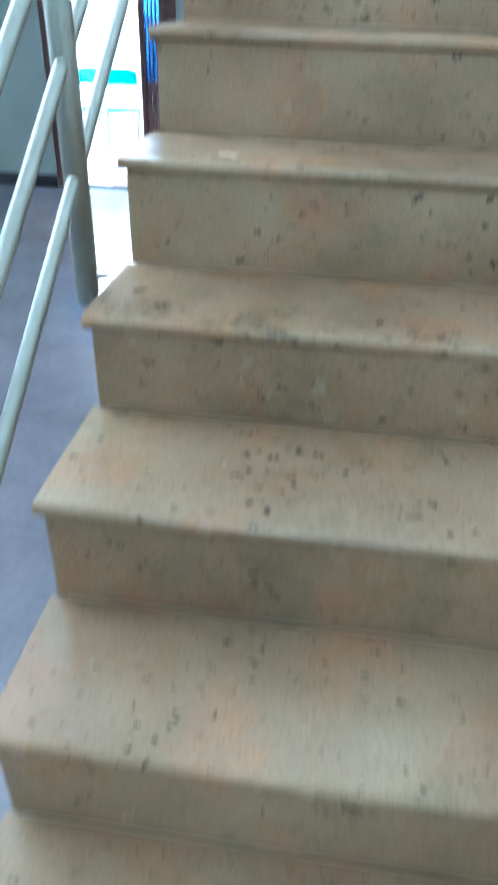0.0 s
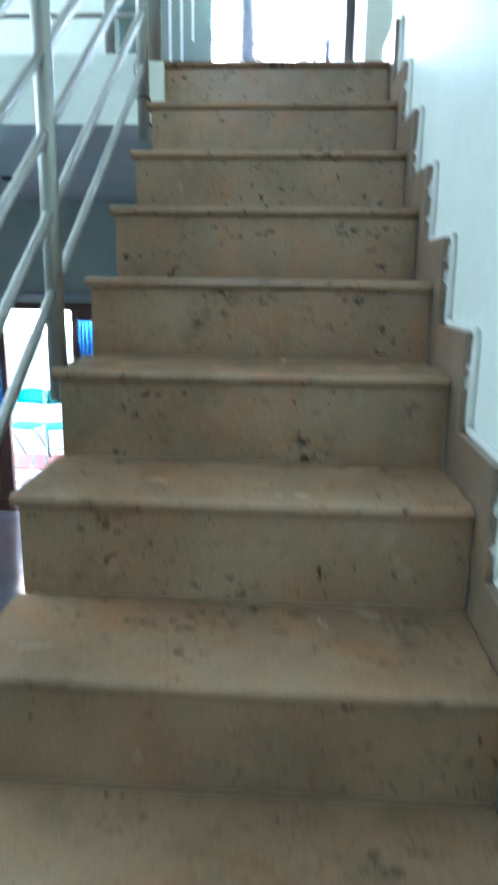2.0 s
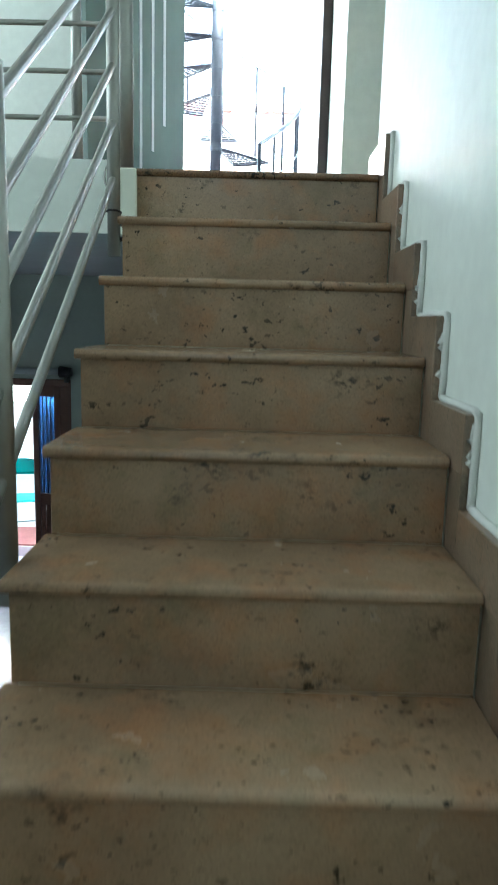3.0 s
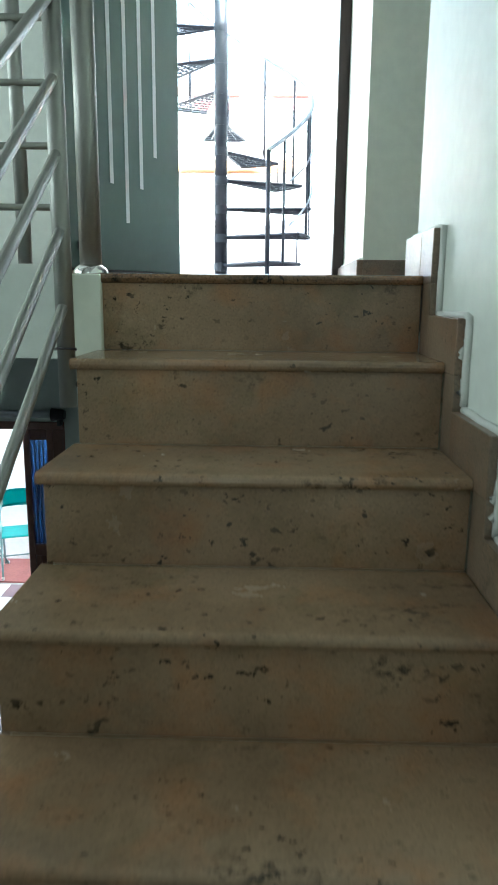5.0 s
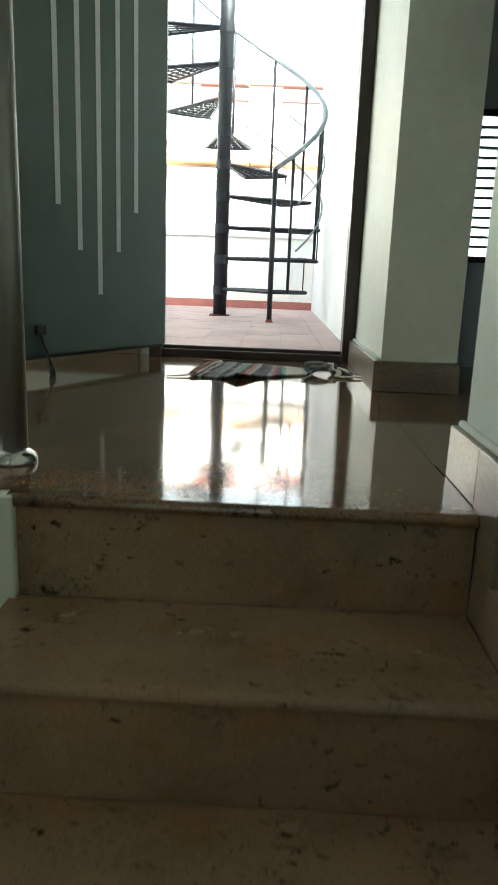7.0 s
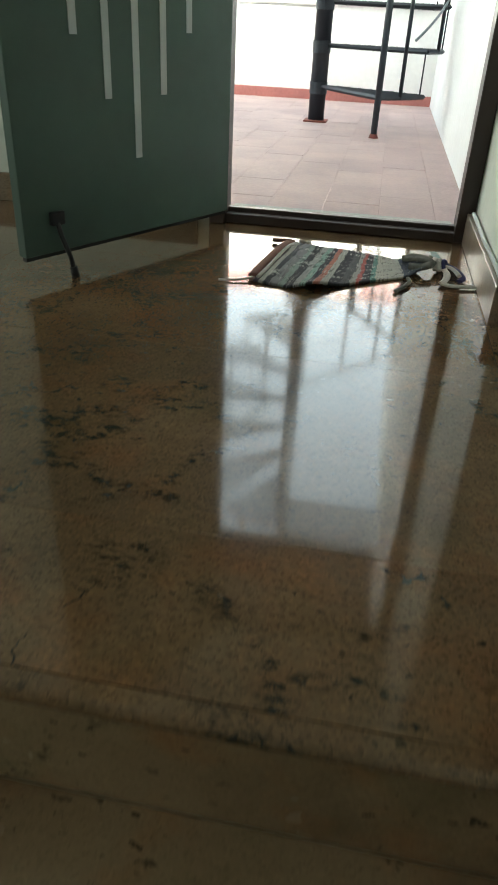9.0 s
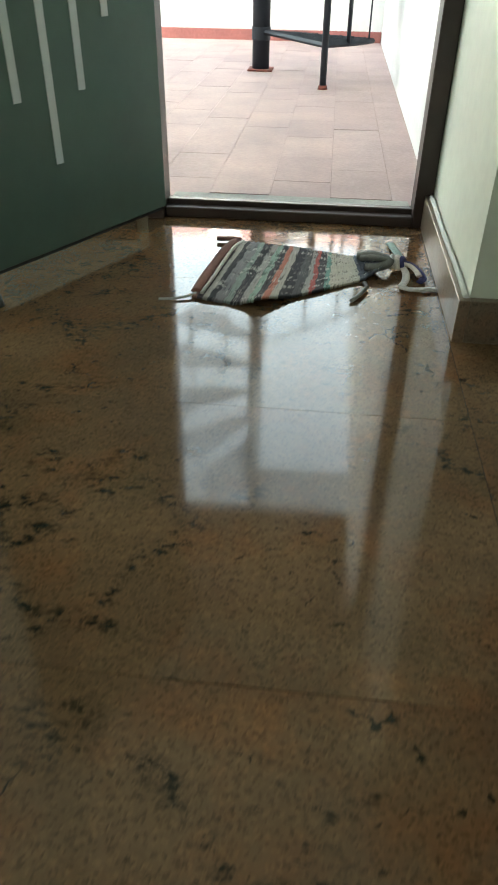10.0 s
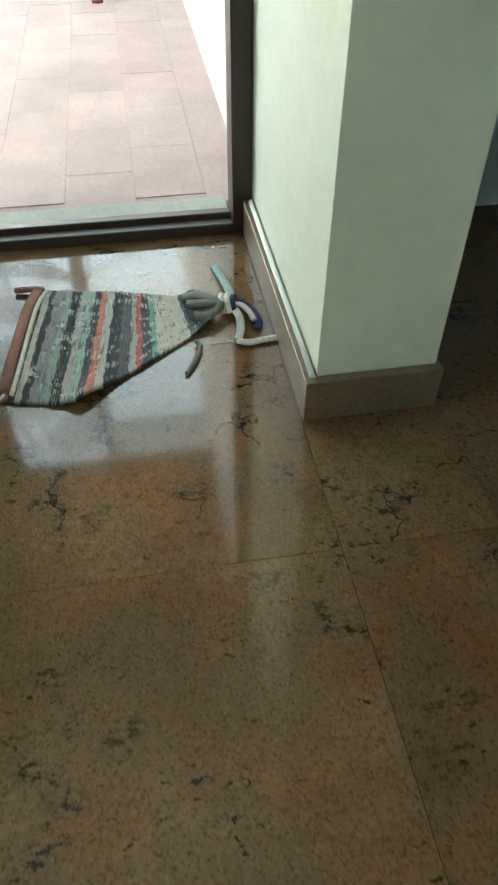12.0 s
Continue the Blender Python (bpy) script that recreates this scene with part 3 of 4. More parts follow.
# ---- rag rug ----
def rug_material():
    m, n, l, b = mat("rag_rug")
    uv = n.new("ShaderNodeUVMap")
    uv.uv_map = "weave"
    sep = n.new("ShaderNodeSeparateXYZ")
    l.new(uv.outputs[0], sep.inputs[0])
    wob = noise_tex(n, l, uv.outputs[0], 9, 4)
    ma = n.new("ShaderNodeMath")
    ma.operation = "MULTIPLY_ADD"
    l.new(wob, ma.inputs[0])
    ma.inputs[1].default_value = 0.05
    l.new(sep.outputs[0], ma.inputs[2])
    cols = [(0.0, (0.34, 0.20, 0.17)), (0.045, (0.10, 0.08, 0.10)), (0.085, (0.46, 0.44, 0.40)), (0.115, (0.05, 0.05, 0.06)),
            (0.15, (0.24, 0.24, 0.25)), (0.21, (0.27, 0.33, 0.30)), (0.25, (0.05, 0.05, 0.06)), (0.30, (0.38, 0.37, 0.36)),
            (0.34, (0.30, 0.42, 0.36)), (0.38, (0.07, 0.07, 0.08)), (0.42, (0.50, 0.20, 0.15)), (0.45, (0.48, 0.46, 0.42)),
            (0.49, (0.06, 0.06, 0.07)), (0.55, (0.12, 0.12, 0.13)), (0.60, (0.40, 0.39, 0.37)), (0.63, (0.48, 0.13, 0.12)),
            (0.66, (0.08, 0.08, 0.09)), (0.70, (0.20, 0.36, 0.32)), (0.73, (0.55, 0.52, 0.45)), (0.84, (0.50, 0.47, 0.41)),
            (0.88, (0.10, 0.11, 0.14)), (0.95, (0.15, 0.16, 0.19))]
    r = n.new("ShaderNodeValToRGB")
    r.color_ramp.interpolation = "CONSTANT"
    e = r.color_ramp.elements
    while len(e) < len(cols):
        e.new(0.5)
    for k, (p, c) in zip(e, cols):
        k.position, k.color = p, (*c, 1)
    l.new(ma.outputs[0], r.inputs[0])
    mp = n.new("ShaderNodeMapping")
    mp.inputs["Scale"].default_value = (95, 7, 1)
    l.new(uv.outputs[0], mp.inputs[0])
    fl = noise_tex(n, l, mp.outputs[0], 1.0, 2, 0.5)
    fleck = ramp(n, l, fl, [(0.50, (0, 0, 0)), (0.55, (1, 1, 1))])
    alt = ramp(n, l, noise_tex(n, l, uv.outputs[0], 14, 2), [(0.50, (0.015, 0.015, 0.02)), (0.56, (0.70, 0.68, 0.63))])
    half = mix(n, l, 1.0, fleck, ramp(n, l, noise_tex(n, l, uv.outputs[0], 5, 2), [(0.42, (0.12, 0.12, 0.12)), (0.60, (0.7, 0.7, 0.7))]), "MULTIPLY")
    l.new(mix(n, l, half, r.outputs[0], alt), b.inputs["Base Color"])
    b.inputs["Roughness"].default_value = 0.95
    bump(n, l, b, fl, 0.9, 0.004)
    return m


M_RUG = rug_material()
RUG = [Vector((-0.170, 1.950)), Vector((-0.230, 1.515)), Vector((-0.060, 1.473)), Vector((0.300, 1.745)), Vector((0.262, 1.852)), Vector((0.045, 1.908))]


def rug_mesh():
    bm = bmesh.new()
    uvl = bm.loops.layers.uv.new("weave")
    NU, NV = 70, 44
    def at(u, v):
        # lower edge runs out along the floor side, upper edge along the door side
        lo = RUG[1].lerp(RUG[2], u / 0.36) if u < 0.36 else RUG[2].lerp(RUG[3], (u - 0.36) / 0.64)
        hi = RUG[0].lerp(RUG[5], u / 0.48) if u < 0.48 else RUG[5].lerp(RUG[4], (u - 0.48) / 0.52)
        p = lo.lerp(hi, v)
        edge = min(u, 1 - u, v, 1 - v)
        jit = 0.006 * noise.noise((u * 18, v * 18, 3.0)) if edge < 0.03 else 0
        z = 0.010 + 0.006 * noise.noise((u * 5, v * 3, 0.5)) + 0.0028 * math.sin(u * 190) * (0.6 + 0.4 * math.sin(v * 140))
        z += 0.016 * math.exp(-((u - 0.38) / 0.10) ** 2 - (v / 0.16) ** 2) + 0.022 * math.exp(-((u - 0.97) / 0.07) ** 2)
        z = max(z, 0.0055)
        return Vector((p.x + jit, p.y + jit, z))
    top = [[bm.verts.new(at(i / NU, j / NV)) for j in range(NV + 1)] for i in range(NU + 1)]
    bot = [[bm.verts.new((top[i][j].co.x, top[i][j].co.y, max(0.001, top[i][j].co.z - 0.008))) for j in range(NV + 1)] for i in range(NU + 1)]
    def quad(vs, uvs):
        f = bm.faces.new(vs)
        f.smooth = True
        for lp, uv in zip(f.loops, uvs):
            lp[uvl].uv = uv
    for i in range(NU):
        for j in range(NV):
            uvs = [(i / NU, j / NV), ((i + 1) / NU, j / NV), ((i + 1) / NU, (j + 1) / NV), (i / NU, (j + 1) / NV)]
            quad((top[i][j], top[i + 1][j], top[i + 1][j + 1], top[i][j + 1]), uvs)
            quad((bot[i][j], bot[i][j + 1], bot[i + 1][j + 1], bot[i + 1][j]), [uvs[0], uvs[3], uvs[2], uvs[1]])
    for j in range(NV):
        for i in (0, NU):
            uvs = [(i / NU, j / NV)] * 2 + [(i / NU, (j + 1) / NV)] * 2
            quad((top[i][j], bot[i][j], bot[i][j + 1], top[i][j + 1]), uvs)
    for i in range(NU):
        for j in (0, NV):
            uvs = [(i / NU, j / NV)] * 2 + [((i + 1) / NU, j / NV)] * 2
            quad((top[i][j], bot[i][j], bot[i + 1][j], top[i + 1][j]), uvs)
    bmesh.ops.recalc_face_normals(bm, faces=bm.faces)
    return bm


def cloth(name, colour):
    return varied(name, colour, colour, 0.95, 120, 0.6, 0.8)


M_C_WHITE, M_C_BLUE, M_C_RUST, M_C_MINT, M_C_GREY = (cloth("cloth_" + a, c) for a, c in (("white", (0.76, 0.73, 0.67)), ("navy", (0.05, 0.05, 0.16)), ("rust", (0.30, 0.15, 0.115)), ("mint", (0.40, 0.52, 0.47)), ("grey", (0.24, 0.24, 0.22))))
rug = thing("rag_rug", 0.05, 1.7, 0, "crumpled woven rag rug in grey, black, red and green stripes", "rug")
piece("weave", rug_mesh(), M_RUG, rug)


def strand(pts, r, m, flat=0.6, label=""):
    P = [Vector(p) for p in pts]
    out = []
    for i in range(len(P) - 1):
        a, b, c, d = P[max(i - 1, 0)], P[i], P[i + 1], P[min(i + 2, len(P) - 1)]
        for s in range(6):
            t = s / 6
            out.append(0.5 * (2 * b + (c - a) * t + (2 * a - 5 * b + 4 * c - d) * t * t + (3 * b - a - 3 * c + d) * t ** 3))
    out.append(P[-1])
    piece("cloth_strip", sweep(out, r, 8, flat), m, rug, label)


strand([(-0.150, 1.948, 0.013), (-0.175, 1.954, 0.014), (-0.205, 1.958, 0.011), (-0.226, 1.961, 0.010)], 0.010, M_C_RUST, 0.7, "rust cloth end")
strand([(-0.222, 1.532, 0.010), (-0.245, 1.512, 0.007), (-0.278, 1.499, 0.005), (-0.316, 1.491, 0.005)], 0.005, M_C_WHITE, 0.6, "white cloth end")
strand([(-0.223, 1.540, 0.012), (-0.214, 1.640, 0.013), (-0.203, 1.740, 0.012), (-0.186, 1.860, 0.014), (-0.166, 1.945, 0.012)], 0.015, M_C_RUST, 0.45, "faded rust border strip")
strand([(-0.205, 1.525, 0.014), (-0.190, 1.640, 0.015), (-0.178, 1.760, 0.014), (-0.160, 1.880, 0.016), (-0.140, 1.940, 0.013)], 0.006, M_C_WHITE, 0.7, "white border cord")
# the knot and the ribbons that hang out of it
strand([(0.215, 1.825, 0.026), (0.250, 1.818, 0.036), (0.285, 1.795, 0.038), (0.300, 1.765, 0.032), (0.270, 1.742, 0.026), (0.235, 1.745, 0.026)], 0.017, M_C_GREY, 0.6, "crumpled grey cloth")
strand([(0.225, 1.790, 0.034), (0.255, 1.775, 0.042), (0.290, 1.775, 0.038), (0.318, 1.785, 0.030)], 0.014, M_C_GREY, 0.6, "crumpled grey cloth")
strand([(0.318, 1.760, 0.016), (0.312, 1.785, 0.036), (0.318, 1.812, 0.036), (0.330, 1.826, 0.018)], 0.009, M_C_WHITE, 0.7, "knotted white cloth")
strand([(0.330, 1.756, 0.016), (0.326, 1.782, 0.036), (0.332, 1.808, 0.036), (0.342, 1.822, 0.018)], 0.009, M_C_WHITE, 0.7, "knotted white cloth")
strand([(0.343, 1.760, 0.016), (0.340, 1.784, 0.034), (0.346, 1.806, 0.034), (0.354, 1.820, 0.018)], 0.008, M_C_BLUE, 0.7, "knotted navy cloth")
strand([(0.340, 1.815, 0.022), (0.344, 1.860, 0.014), (0.338, 1.920, 0.008), (0.330, 1.965, 0.006), (0.323, 2.005, 0.006)], 0.013, M_C_MINT, 0.28, "mint cloth strip")
strand([(0.345, 1.800, 0.026), (0.372, 1.790, 0.020), (0.392, 1.755, 0.014), (0.399, 1.715, 0.010), (0.388, 1.692, 0.008)], 0.011, M_C_BLUE, 0.45, "navy cloth strip")
strand([(0.345, 1.790, 0.024), (0.366, 1.778, 0.022), (0.382, 1.748, 0.018), (0.388, 1.716, 0.016)], 0.009, M_C_WHITE, 0.45)
strand([(0.342, 1.775, 0.020), (0.352, 1.735, 0.016), (0.348, 1.690, 0.012), (0.334, 1.650, 0.010)], 0.011, M_C_WHITE, 0.4)
strand([(0.332, 1.648, 0.010), (0.360, 1.638, 0.008), (0.400, 1.643, 0.008), (0.433, 1.648, 0.006)], 0.012, M_C_WHITE, 0.35)
strand([(0.232, 1.660, 0.012), (0.238, 1.635, 0.010), (0.228, 1.605, 0.009), (0.214, 1.575, 0.008), (0.196, 1.545, 0.006)], 0.0065, M_C_GREY, 0.8, "grey cloth end")
# frayed thread ends along the short edge
rng = random.Random(21)
for k in range(16):
    t = (k + 0.5) / 16
    x, y = -0.228 + 0.062 * t, 1.52 + 0.41 * t
    ln, turn = rng.uniform(0.010, 0.024), rng.uniform(-0.5, 0.3)
    strand([(x, y, 0.010), (x - ln * 0.6, y + ln * turn * 0.5, 0.007), (x - ln, y + ln * turn, 0.004)], 0.0022, M_C_WHITE if k % 3 else M_C_GREY, 0.8, "frayed thread")

# ---- side room contents seen through the opening ----
lou = thing("louvre_window", (LX0 + LX1) / 2, DOOR_Y + 0.06, LZ0, "narrow louvred window with pale frosted glass slats and dark frame", "window")
for a0, a1, z0, z1 in ((LX0, LX0 + 0.03, LZ0, LZ1), (LX1 - 0.03, LX1, LZ0, LZ1), (LX0 + 0.0305, LX1 - 0.0305, LZ0, LZ0 + 0.03), (LX0 + 0.0305, LX1 - 0.0305, LZ1 - 0.03, LZ1)):
    piece("window_frame", box(a0, a1, DOOR_Y + 0.03, DOOR_Y + 0.09, z0, z1, 0.002), M_BLACK, lou)
NS = 14
for i in range(NS):
    zc = LZ0 + 0.03 + (LZ1 - LZ0 - 0.06) * (i + 0.5) / NS
    hh = (LZ1 - LZ0 - 0.06) / NS * 0.42
    piece("slat", profile([(DOOR_Y + 0.075, zc - hh), (DOOR_Y + 0.07, zc - hh), (DOOR_Y + 0.045, zc + hh), (DOOR_Y + 0.05, zc + hh)], LX0 + 0.031, LX1 - 0.031), M_FROST, lou)
    if i:
        piece("glazing_bar", box(LX0 + 0.0302, LX1 - 0.0302, DOOR_Y + 0.034, DOOR_Y + 0.086, zc - hh / 0.84 - 0.005, zc - hh / 0.84 + 0.005), M_BLACK, lou)

# ---- terrace ----
TX0, TX1, TY1 = -3.4, 0.528, 7.47
structure("terrace_bed", box(TX0, TX1, DOOR_Y + 0.1201, TY1, TZ - 0.15, TZ - 0.0025), M_TBED, "reddish mortar bed below the terrace tiles", "terrace floor")
structure("terrace_sill", box(-0.442, 0.4035, FY0 + 0.0755, 2.365, -0.02, 0.036, 0.004), M_CEMENT, "grey cement strip outside the door sill", "door sill")
bm = box(0, 0.2, DOOR_Y + 0.1201, TY1 + 0.2, -0.2, 3.3)
for v in bm.verts:  # the wall runs slightly askew
    v.co.x += 0.486 + 0.0082 * (v.co.y - DOOR_Y)
structure("wall_terrace_east", bm, M_WHITE, "tall white plastered terrace wall", "wall")
structure("wall_parapet", box(TX0, TX1 - 0.001, TY1, TY1 + 0.14, -0.2, 0.835), M_WHITE, "white plastered terrace parapet", "parapet")
structure("trim_parapet_coping", box(TX0, TX1 - 0.001, TY1 - 0.03, TY1 + 0.17, 0.8355, 0.915, 0.02, 3), M_WHITE, "rounded white parapet coping", "coping")
structure("trim_parapet_skirt", box(TX0, TX1 - 0.001, TY1 - 0.02, TY1 - 0.001, TZ - 0.004, 0.11, 0.004), M_RED, "red oxide band along the parapet foot", "skirting")
structure("wall_parapet_west", box(TX0 - 0.14, TX0, DOOR_Y + 0.1201, TY1 + 0.14, -0.2, 0.86), M_WHITE, "white plastered terrace parapet", "parapet")

# coloured dark so that its underside stays dim in the landing floor's reflection
structure("canopy_slab", box(TX0 - 0.14, TX1 + 0.2, DOOR_Y + 0.1205, 4.5, 3.3005, 3.45, 0.005), M_CANOPY, "slab over the near half of the terrace, underside shade put into its dark colour", "canopy")
screen = thing("slatted_screen", 0.1, 4.47, 2.86, "pale slatted screen hanging from the canopy edge", "screen")
for z in (2.87, 3.27):
    piece("rail", box(-0.34, 0.49, 4.44, 4.47, z, z + 0.03, 0.003), M_WHITE, screen)
for k in range(19):
    x = -0.33 + k * 0.043
    piece("slat", box(x, x + 0.024, 4.4705, 4.484, 2.87, 3.3003, 0.002), M_WHITE, screen)
structure("wall_above_door", box(TX0, 3.0, DOOR_Y + 0.001, DOOR_Y + 0.119, HEAD + 0.201, 3.9), M_WHITE, "white outer wall above the terrace door", "wall")

# spiral stair
SC = Vector((-0.431, 5.534))
SR, A0, DA, SRISE = 0.887, radians(-58.3), radians(27), 0.275
sp = thing("spiral_staircase", SC.x, SC.y, TZ, "dark painted steel spiral staircase with grated wedge treads", "spiral stairs")


def around(a, r, z):
    return Vector((SC.x + r * math.cos(a), SC.y + r * math.sin(a), z))


piece("centre_pole", tube((SC.x, SC.y, TZ), (SC.x, SC.y, 4.5), 0.062, seg=24), M_SPIRAL, sp)
piece("base_plate", box(SC.x - 0.09, SC.x + 0.09, SC.y - 0.09, SC.y + 0.09, TZ, TZ + 0.012, 0.003), M_RUST, sp, "rusty square base plate")
NT = 12
for i in range(NT):
    z = TZ + SRISE * (i + 1) - 0.03
    a, b = A0 + i * DA, A0 + (i + 1) * DA + radians(3)
    fr = bmesh.new()
    for ang_ in (a, b):
        add_tube(fr, around(ang_, 0.05, z), around(ang_, SR, z), 0.015, seg=4)
    arc = [around(a + (b - a) * k / 6, SR, z) for k in range(7)]
    for p, q in zip(arc, arc[1:]):
        add_tube(fr, p, q, 0.015, seg=4)
    add_tube(fr, (SC.x, SC.y, z - 0.05), (SC.x, SC.y, z + 0.03), 0.067, seg=20)
    tr = piece("tread", fr, M_SPIRAL, sp)
    gr = bmesh.new()
    for k in range(1, 9):
        r0 = 0.10 + 0.82 * k / 9
        for s in range(3):
            u0, u1 = a + (b - a) * s / 3, a + (b - a) * (s + 1) / 3
            add_tube(gr, around(u0, r0, z + 0.008), around(u1, r0, z + 0.008), 0.010, seg=4)
    for k in range(1, 5):
        u0 = a + (b - a) * k / 5
        add_tube(gr, around(u0, 0.12, z + 0.004), around(u0, SR, z + 0.004), 0.007, seg=4)
    g = put("grating", gr, M_SPIRAL, None)
    g.parent = tr
    for u, low in ((a + DA * 0.45, 0.0),):
        zr = TZ + 1.22 + SRISE * (u - A0) / DA - 0.02
        piece("baluster", tube(around(u, SR, z - 0.012), around(u, SR, zr), 0.013, seg=8), M_SPIRAL, sp)
    piece("hanger", tube(around(b - radians(3), SR - 0.01, z), around(b - radians(3), SR - 0.01, z + SRISE), 0.006, seg=6), M_SPIRAL, sp)
piece("newel_post", tube(around(A0, SR + 0.01, TZ), around(A0, SR + 0.01, TZ + 1.2), 0.022, seg=10), M_SPIRAL, sp)
piece("newel_foot", tube(around(A0, SR + 0.01, TZ), around(A0, SR + 0.01, TZ + 0.025), 0.034, 0.026, 10), M_RUST, sp, "rusty foot of the newel")
HEL = [A0 + DA * NT * k / 120 for k in range(121)]
piece("handrail", sweep([around(u, SR, TZ + 1.2 + SRISE * (u - A0) / DA) for u in HEL], 0.021, 8), M_ROD, sp, "grey-blue painted tube handrail")
for h in (0.80, 0.42):
    piece("guard_bar", sweep([around(u, SR + 0.012, TZ + h + SRISE * (u - A0) / DA) for u in HEL[6:]], 0.009, 6), M_ROD, sp)

# ---- opposite building ----
bx0, bx1, by = -16.0, 9.0, 14.0
bld = thing("apartment_building", -3.0, by, -3.0, "white building with red and ochre bands across the lane", "building")
bm = bmesh.new()
add_box(bm, bx0, bx1, by, by + 8, -3.2, 3.985)
piece("wall", bm, M_WHITE, bld)
piece("ledge", box(bx0, bx1, by - 0.5, by - 0.001, 2.57, 2.76, 0.02), M_OCHRE, bld, "ochre painted ledge")
piece("ledge", box(bx0, bx1, by - 0.12, by - 0.001, 0.7, 0.98, 0.02), M_OCHRE, bld, "ochre painted ledge")
piece("roof_band", box(bx0, bx1, by - 0.06, by - 0.001, 3.80, 3.98, 0.01), M_BAND, bld, "red painted band")
piece("roof_rail", box(bx0, bx1, by - 0.14, by + 0.1, 4.07, 4.25, 0.02), M_BEAM, bld, "brown parapet beam")
for k in range(14):
    x = -13.65 + k * 1.63
    piece("parapet_pier", box(x, x + 0.67, by - 0.1, by + 0.08, 3.0, 4.069, 0.01), M_WHITE, bld)
for k in range(7):
    x = -13.4 + k * 3.1
    w = piece("window", box(x - 0.55, x + 0.55, by - 0.03, by - 0.001, 1.25, 2.3), M_GREY, bld, "shaded window")
    fm = bmesh.new()
    for q0, q1, z0, z1 in ((-0.62, -0.55, 1.2, 2.35), (0.55, 0.62, 1.2, 2.35), (-0.55, 0.55, 1.2, 1.25), (-0.55, 0.55, 2.3, 2.35), (-0.02, 0.02, 1.25, 2.3)):
        add_box(fm, x + q0, x + q1, by - 0.06, by - 0.031, z0, z1)
    f = put("window_frame", fm, M_WHITE, w)
    piece("sunshade", box(x - 0.8, x + 0.8, by - 0.45, by - 0.001, 2.42, 2.458), M_WHITE, bld)

# ---- ground outside ----
structure("ground", box(-900, 900, 5.75, 1500, FLOOR - 0.3, FLOOR - 0.06), M_PATCH, "pale dusty concrete ground stretching away", "ground")

# ---- ground floor front wall and doorway ----
GX0, GX1, GTOP = -2.72, -1.50, -1.06
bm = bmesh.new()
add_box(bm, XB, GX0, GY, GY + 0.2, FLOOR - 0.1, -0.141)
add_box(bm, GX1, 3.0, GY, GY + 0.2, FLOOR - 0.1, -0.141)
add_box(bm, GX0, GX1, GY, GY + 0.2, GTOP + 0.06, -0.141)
# darker colour stands in for the shade on this wall
structure("wall_ground_front", bm, M_WALL_SHADED, "pale ground floor wall with the courtyard doorway, coloured darker for its shade", "wall")
structure("wall_ground_back_east", box(XW, XW + 0.22, 0.2502, GY - 0.001, FLOOR - 0.1, -0.1415), M_WALL, "pale wall below the landing", "wall")
structure("baseboard_ground", box(XB, GX0 - 0.001, GY - 0.018, GY - 0.001, FLOOR + 0.0005, FLOOR + 0.11, 0.002), M_BLACK, "black skirting on the ground floor wall", "skirting")
gd = thing("door_courtyard", -2.1, GY, FLOOR, "brown double door with blue glass side panels, open to the courtyard", "door", kind="structure")
piece("head_rail", box(GX0, GX1, GY - 0.02, GY + 0.1, GTOP, GTOP + 0.0595, 0.004), M_WOOD, gd)
for xa, xb in ((-2.719, -2.46), (-1.835, -1.60)):
    for x in (xa, xb - 0.05):
        piece("stile", box(x, x + 0.05, GY + 0.01, GY + 0.07, FLOOR + 0.001, GTOP - 0.0005, 0.004), M_WOOD, gd)
    for z0, z1 in ((FLOOR + 0.001, FLOOR + 0.12), (FLOOR + 0.86, FLOOR + 0.96), (GTOP - 0.09, GTOP - 0.001)):
        piece("rail", box(xa + 0.0505, xb - 0.0505, GY + 0.012, GY + 0.068, z0, z1, 0.004), M_WOOD, gd)
    w = (xb - xa - 0.102) / 3
    for k in range(3):
        x = xa + 0.051 + k * w
        piece("plank", box(x + 0.002, x + w - 0.002, GY + 0.022, GY + 0.05, FLOOR + 0.1205, FLOOR + 0.8595, 0.003), M_WOOD, gd)
    piece("pane", box(xa + 0.0505, xb - 0.0505, GY + 0.036, GY + 0.042, FLOOR + 0.9605, GTOP - 0.0905), M_BLUE, gd, "blue glass")
    nb = 3
    for k in range(1, nb + 1):
        x = xa + 0.05 + (xb - xa - 0.1) * k / (nb + 1)
        piece("glazing_bar", box(x - 0.005, x + 0.005, GY + 0.022, GY + 0.0355, FLOOR + 0.9605, GTOP - 0.0905), M_BLACK, gd)
piece("stile", box(-1.5995, -1.501, GY + 0.01, GY + 0.07, FLOOR + 0.001, GTOP - 0.0005, 0.004), M_WOOD, gd)
rod = thing("curtain_pole", -2.1, GY - 0.08, -0.93, "thick grey curtain pole with dark end knobs above the doorway", "curtain pole")
piece("pole", tube((-3.0, GY - 0.08, -0.93), (-1.52, GY - 0.08, -0.93), 0.028), M_GREY, rod)
for x in (-3.0, -1.52):
    piece("knob", tube((x - 0.05, GY - 0.08, -0.93), (x + 0.05, GY - 0.08, -0.93), 0.05, 0.036), M_BLACK, rod, "dark end knob")
    piece("bracket", box(x - 0.015, x + 0.015, GY - 0.08, GY - 0.0005, -1.02, -0.90, 0.004), M_BLACK, rod)
hook = thing("ceiling_hook", -1.71, 1.99, -0.14, "small dark fan hook and wire on the soffit", "ceiling hook")
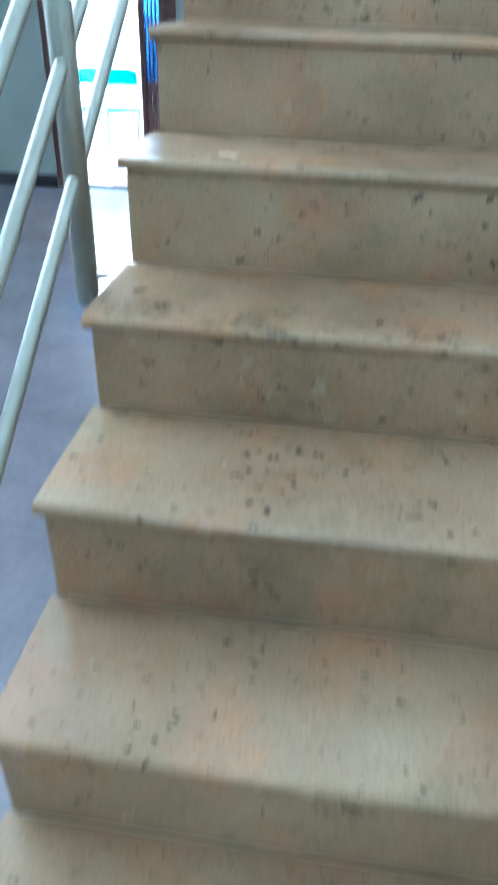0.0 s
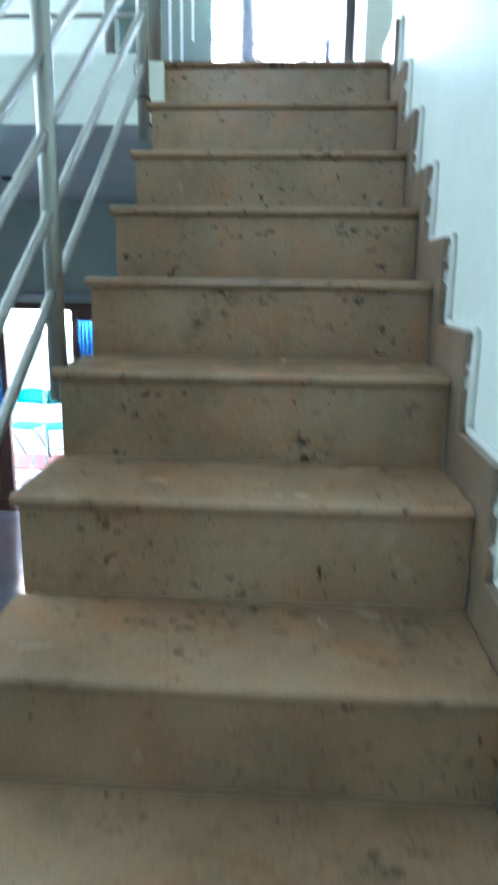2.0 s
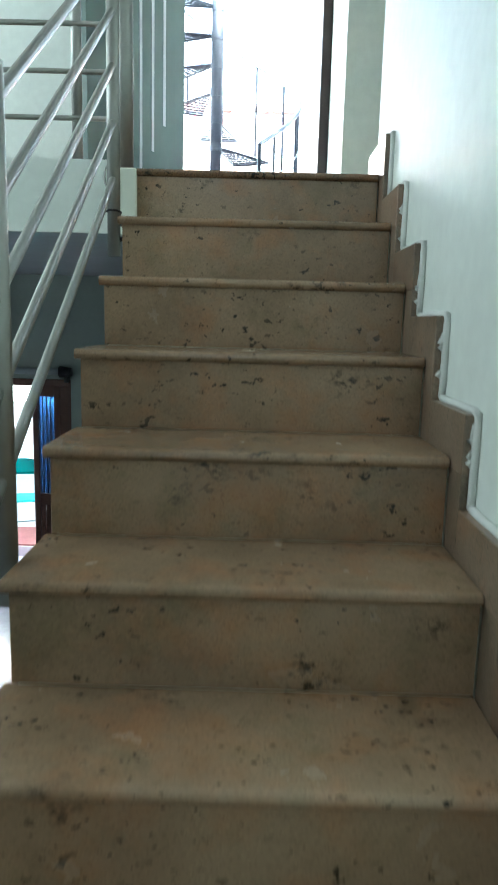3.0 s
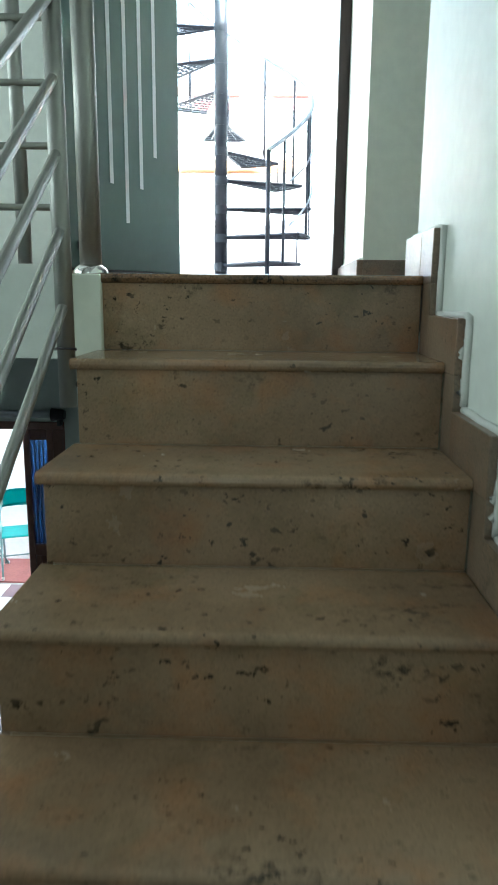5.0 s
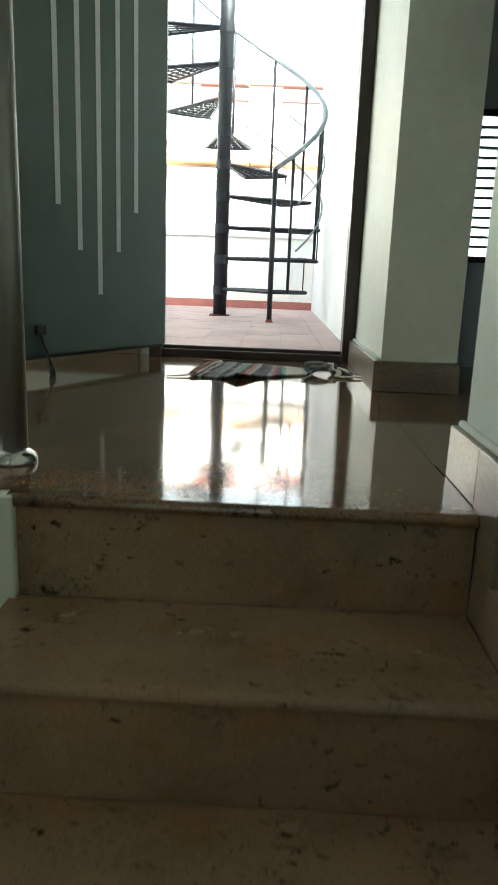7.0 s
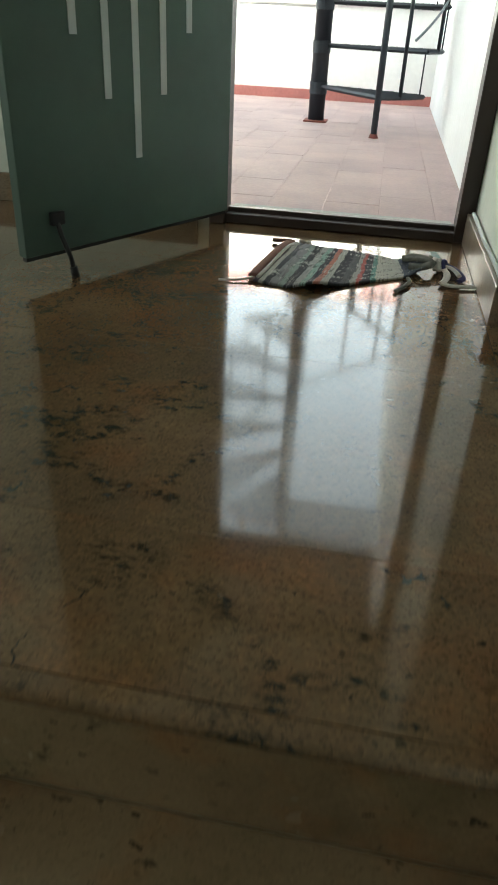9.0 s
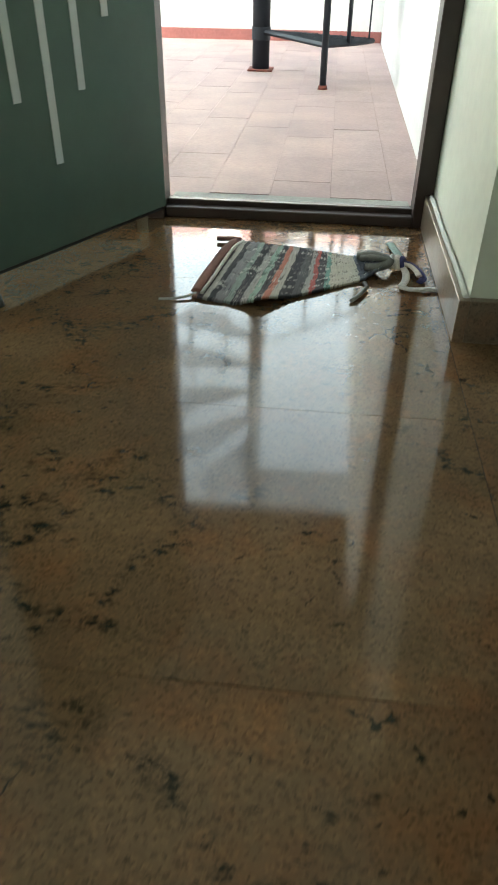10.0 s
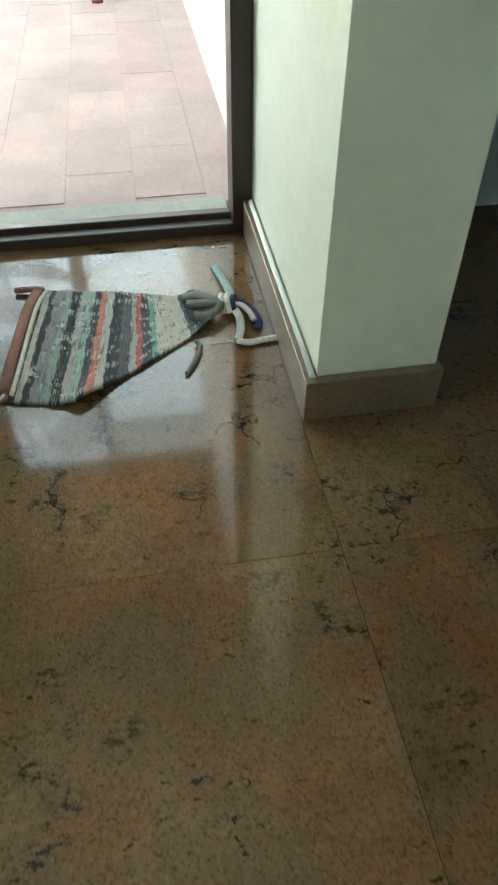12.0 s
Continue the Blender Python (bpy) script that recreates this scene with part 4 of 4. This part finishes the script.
piece("plate", tube((-1.71, 1.99, -0.165), (-1.71, 1.99, -0.1405), 0.05, 0.055), M_BLACK, hook)
piece("arm", sweep([(-1.71, 1.99, -0.165), (-1.69, 1.98, -0.21), (-1.65, 1.98, -0.20), (-1.64, 1.98, -0.17)], 0.012, 8), M_BLACK, hook)
piece("wire", sweep([(-1.66, 1.99, -0.165), (-1.655, 1.99, -0.22), (-1.66, 1.99, -0.27)], 0.004, 6), M_BLACK, hook)

# ---- courtyard ----
CY1 = 5.62
structure("courtyard_bed", box(-6.5, 0.5, GY + 0.2001, 5.749, FLOOR - 0.3, FLOOR - 0.012), M_CEMENT, "cement bed of the courtyard", "ground")
structure("courtyard_red_strip", box(-6.5, 0.5, 4.98, CY1, FLOOR - 0.012, FLOOR + 0.004), M_RED, "red oxide floor strip along the courtyard wall", "floor")
structure("wall_courtyard", box(-6.5, 0.5, CY1, CY1 + 0.12, FLOOR - 0.1, -1.46), M_WHITE, "white courtyard boundary wall", "wall")
fence = thing("wire_fence", -3.0, CY1 + 0.06, -1.46, "thin wire fence on top of the courtyard wall", "fence")
for k in range(30):
    x = -6.3 + k * 0.225
    piece("fence_post", tube((x, CY1 + 0.06, -1.461), (x, CY1 + 0.06, -1.25), 0.006, seg=6), M_BLACK, fence)
for z in (-1.27, -1.36):
    piece("wire", tube((-6.4, CY1 + 0.06, z), (0.4, CY1 + 0.06, z), 0.004, seg=6), M_BLACK, fence)


def folding_chair(x, y, rot, first=None):
    m = pose(x, y, FLOOR + 0.004, 0, 0, rot)
    if first is not None:
        return copy_thing(first, m)
    ch = new("folding_chair")
    ch.empty_display_size = 0.1
    tagged(ch, "turquoise folding metal chair with round tube legs", "chair", "courtyard chairs")
    ch.matrix_basis = m
    for s in (-1, 1):
        part("front_leg", sweep([(s * 0.20, -0.24, 0.008), (s * 0.20, -0.1, 0.25), (s * 0.20, 0.06, 0.52), (s * 0.20, 0.17, 0.80), (s * 0.19, 0.19, 0.85)], 0.011, 8), M_CHAIRLEG, ch)
        part("rear_leg", sweep([(s * 0.175, 0.24, 0.008), (s * 0.175, 0.04, 0.28), (s * 0.175, -0.13, 0.44)], 0.011, 8), M_CHAIRLEG, ch)
        for yy in (-0.24, 0.24):
            part("foot", tube((s * (0.2 if yy < 0 else 0.175), yy, 0), (s * (0.2 if yy < 0 else 0.175), yy, 0.03), 0.014, seg=8), M_C_WHITE, ch, "pale plastic foot cap")
    part("crossbar", tube((-0.175, 0.15, 0.12), (0.175, 0.15, 0.12), 0.008, seg=8), M_CHAIRLEG, ch)
    part("seat", box(-0.19, 0.19, -0.2, 0.16, 0.435, 0.458, 0.010, 3), M_TURQ, ch)
    bmk = bmesh.new()
    K = 12
    cols = []
    for k in range(K + 1):
        u = -1 + 2 * k / K
        yy = 0.155 + 0.03 * (1 - u * u)
        top = 0.855 - 0.035 * u ** 4
        cols.append([bmk.verts.new((u * 0.19, yy - 0.02 + (z - 0.66) * 0.30, z)) for z in (0.68, 0.72, 0.77, 0.82, top)])
    for a, b in zip(cols, cols[1:]):
        for q in range(4):
            bmk.faces.new((a[q], b[q], b[q + 1], a[q + 1])).smooth = True
    bmesh.ops.solidify(bmk, geom=bmk.faces, thickness=0.014)
    part("backrest", bmk, M_TURQ, ch)
    return ch


chair = folding_chair(-2.56, 5.30, 20)
folding_chair(-3.0, 5.27, -12, chair)

# ---- pieces of floors outside: courtyard tiles, then terrace tiles ----
check = thing("courtyard_floor", -2.5, 4.3, FLOOR, "white and plum chequered courtyard floor tiles", "floor", kind="structure")
tile = {}
for key, m_ in ((0, M_CHECK_A), (1, M_CHECK_B)):
    o = put("tile_pattern", box(-0.1485, 0.1485, -0.1485, 0.1485, -0.012, 0, 0.0015), m_)
    tile[key] = o.data
    bpy.data.objects.remove(o)
for i in range(17):
    for j in range(4):
        o = new("tile", tile[(i + j) % 2])
        o.parent = check
        o.location = (-5.4 + i * 0.3 + 2.5, 3.86 + j * 0.3 - 4.3, 0.0)

tfl = thing("terrace_floor", -1.4, 5.0, TZ, "matt pink terracotta terrace tiles in running bond", "terrace floor", kind="structure")
W, L = 0.225, 0.39
o = put("tile_pattern", box(-W / 2 + 0.0006, W / 2 - 0.0006, -L / 2 + 0.0006, L / 2 - 0.0006, -0.006, 0, 0.0006), M_TERRA)
tdata = o.data
bpy.data.objects.remove(o)
rng = random.Random(9)
for i in range(17):
    x = 0.2375 - i * W
    y = 2.365 + L / 2 + 0.06 - (L / 2 if i % 2 else 0)
    while y < TY1 + L / 2 - 0.03:
        if y + L / 2 > 2.40:
            o = new("tile", tdata)
            o.parent = tfl
            ylo, yhi = max(y - L / 2, 2.366), min(y + L / 2, TY1 - 0.021)
            o.location = (x + 1.4, (ylo + yhi) / 2 - 5.0, rng.uniform(-0.0012, 0.0004))
            o.scale = (1, (yhi - ylo) / L, 1)
        y += L
piece("tile_strip", box(0.352, TX1 - 0.001, 2.366, TY1 - 0.021, TZ - 0.006, TZ - 0.0005), M_TERRA, tfl)
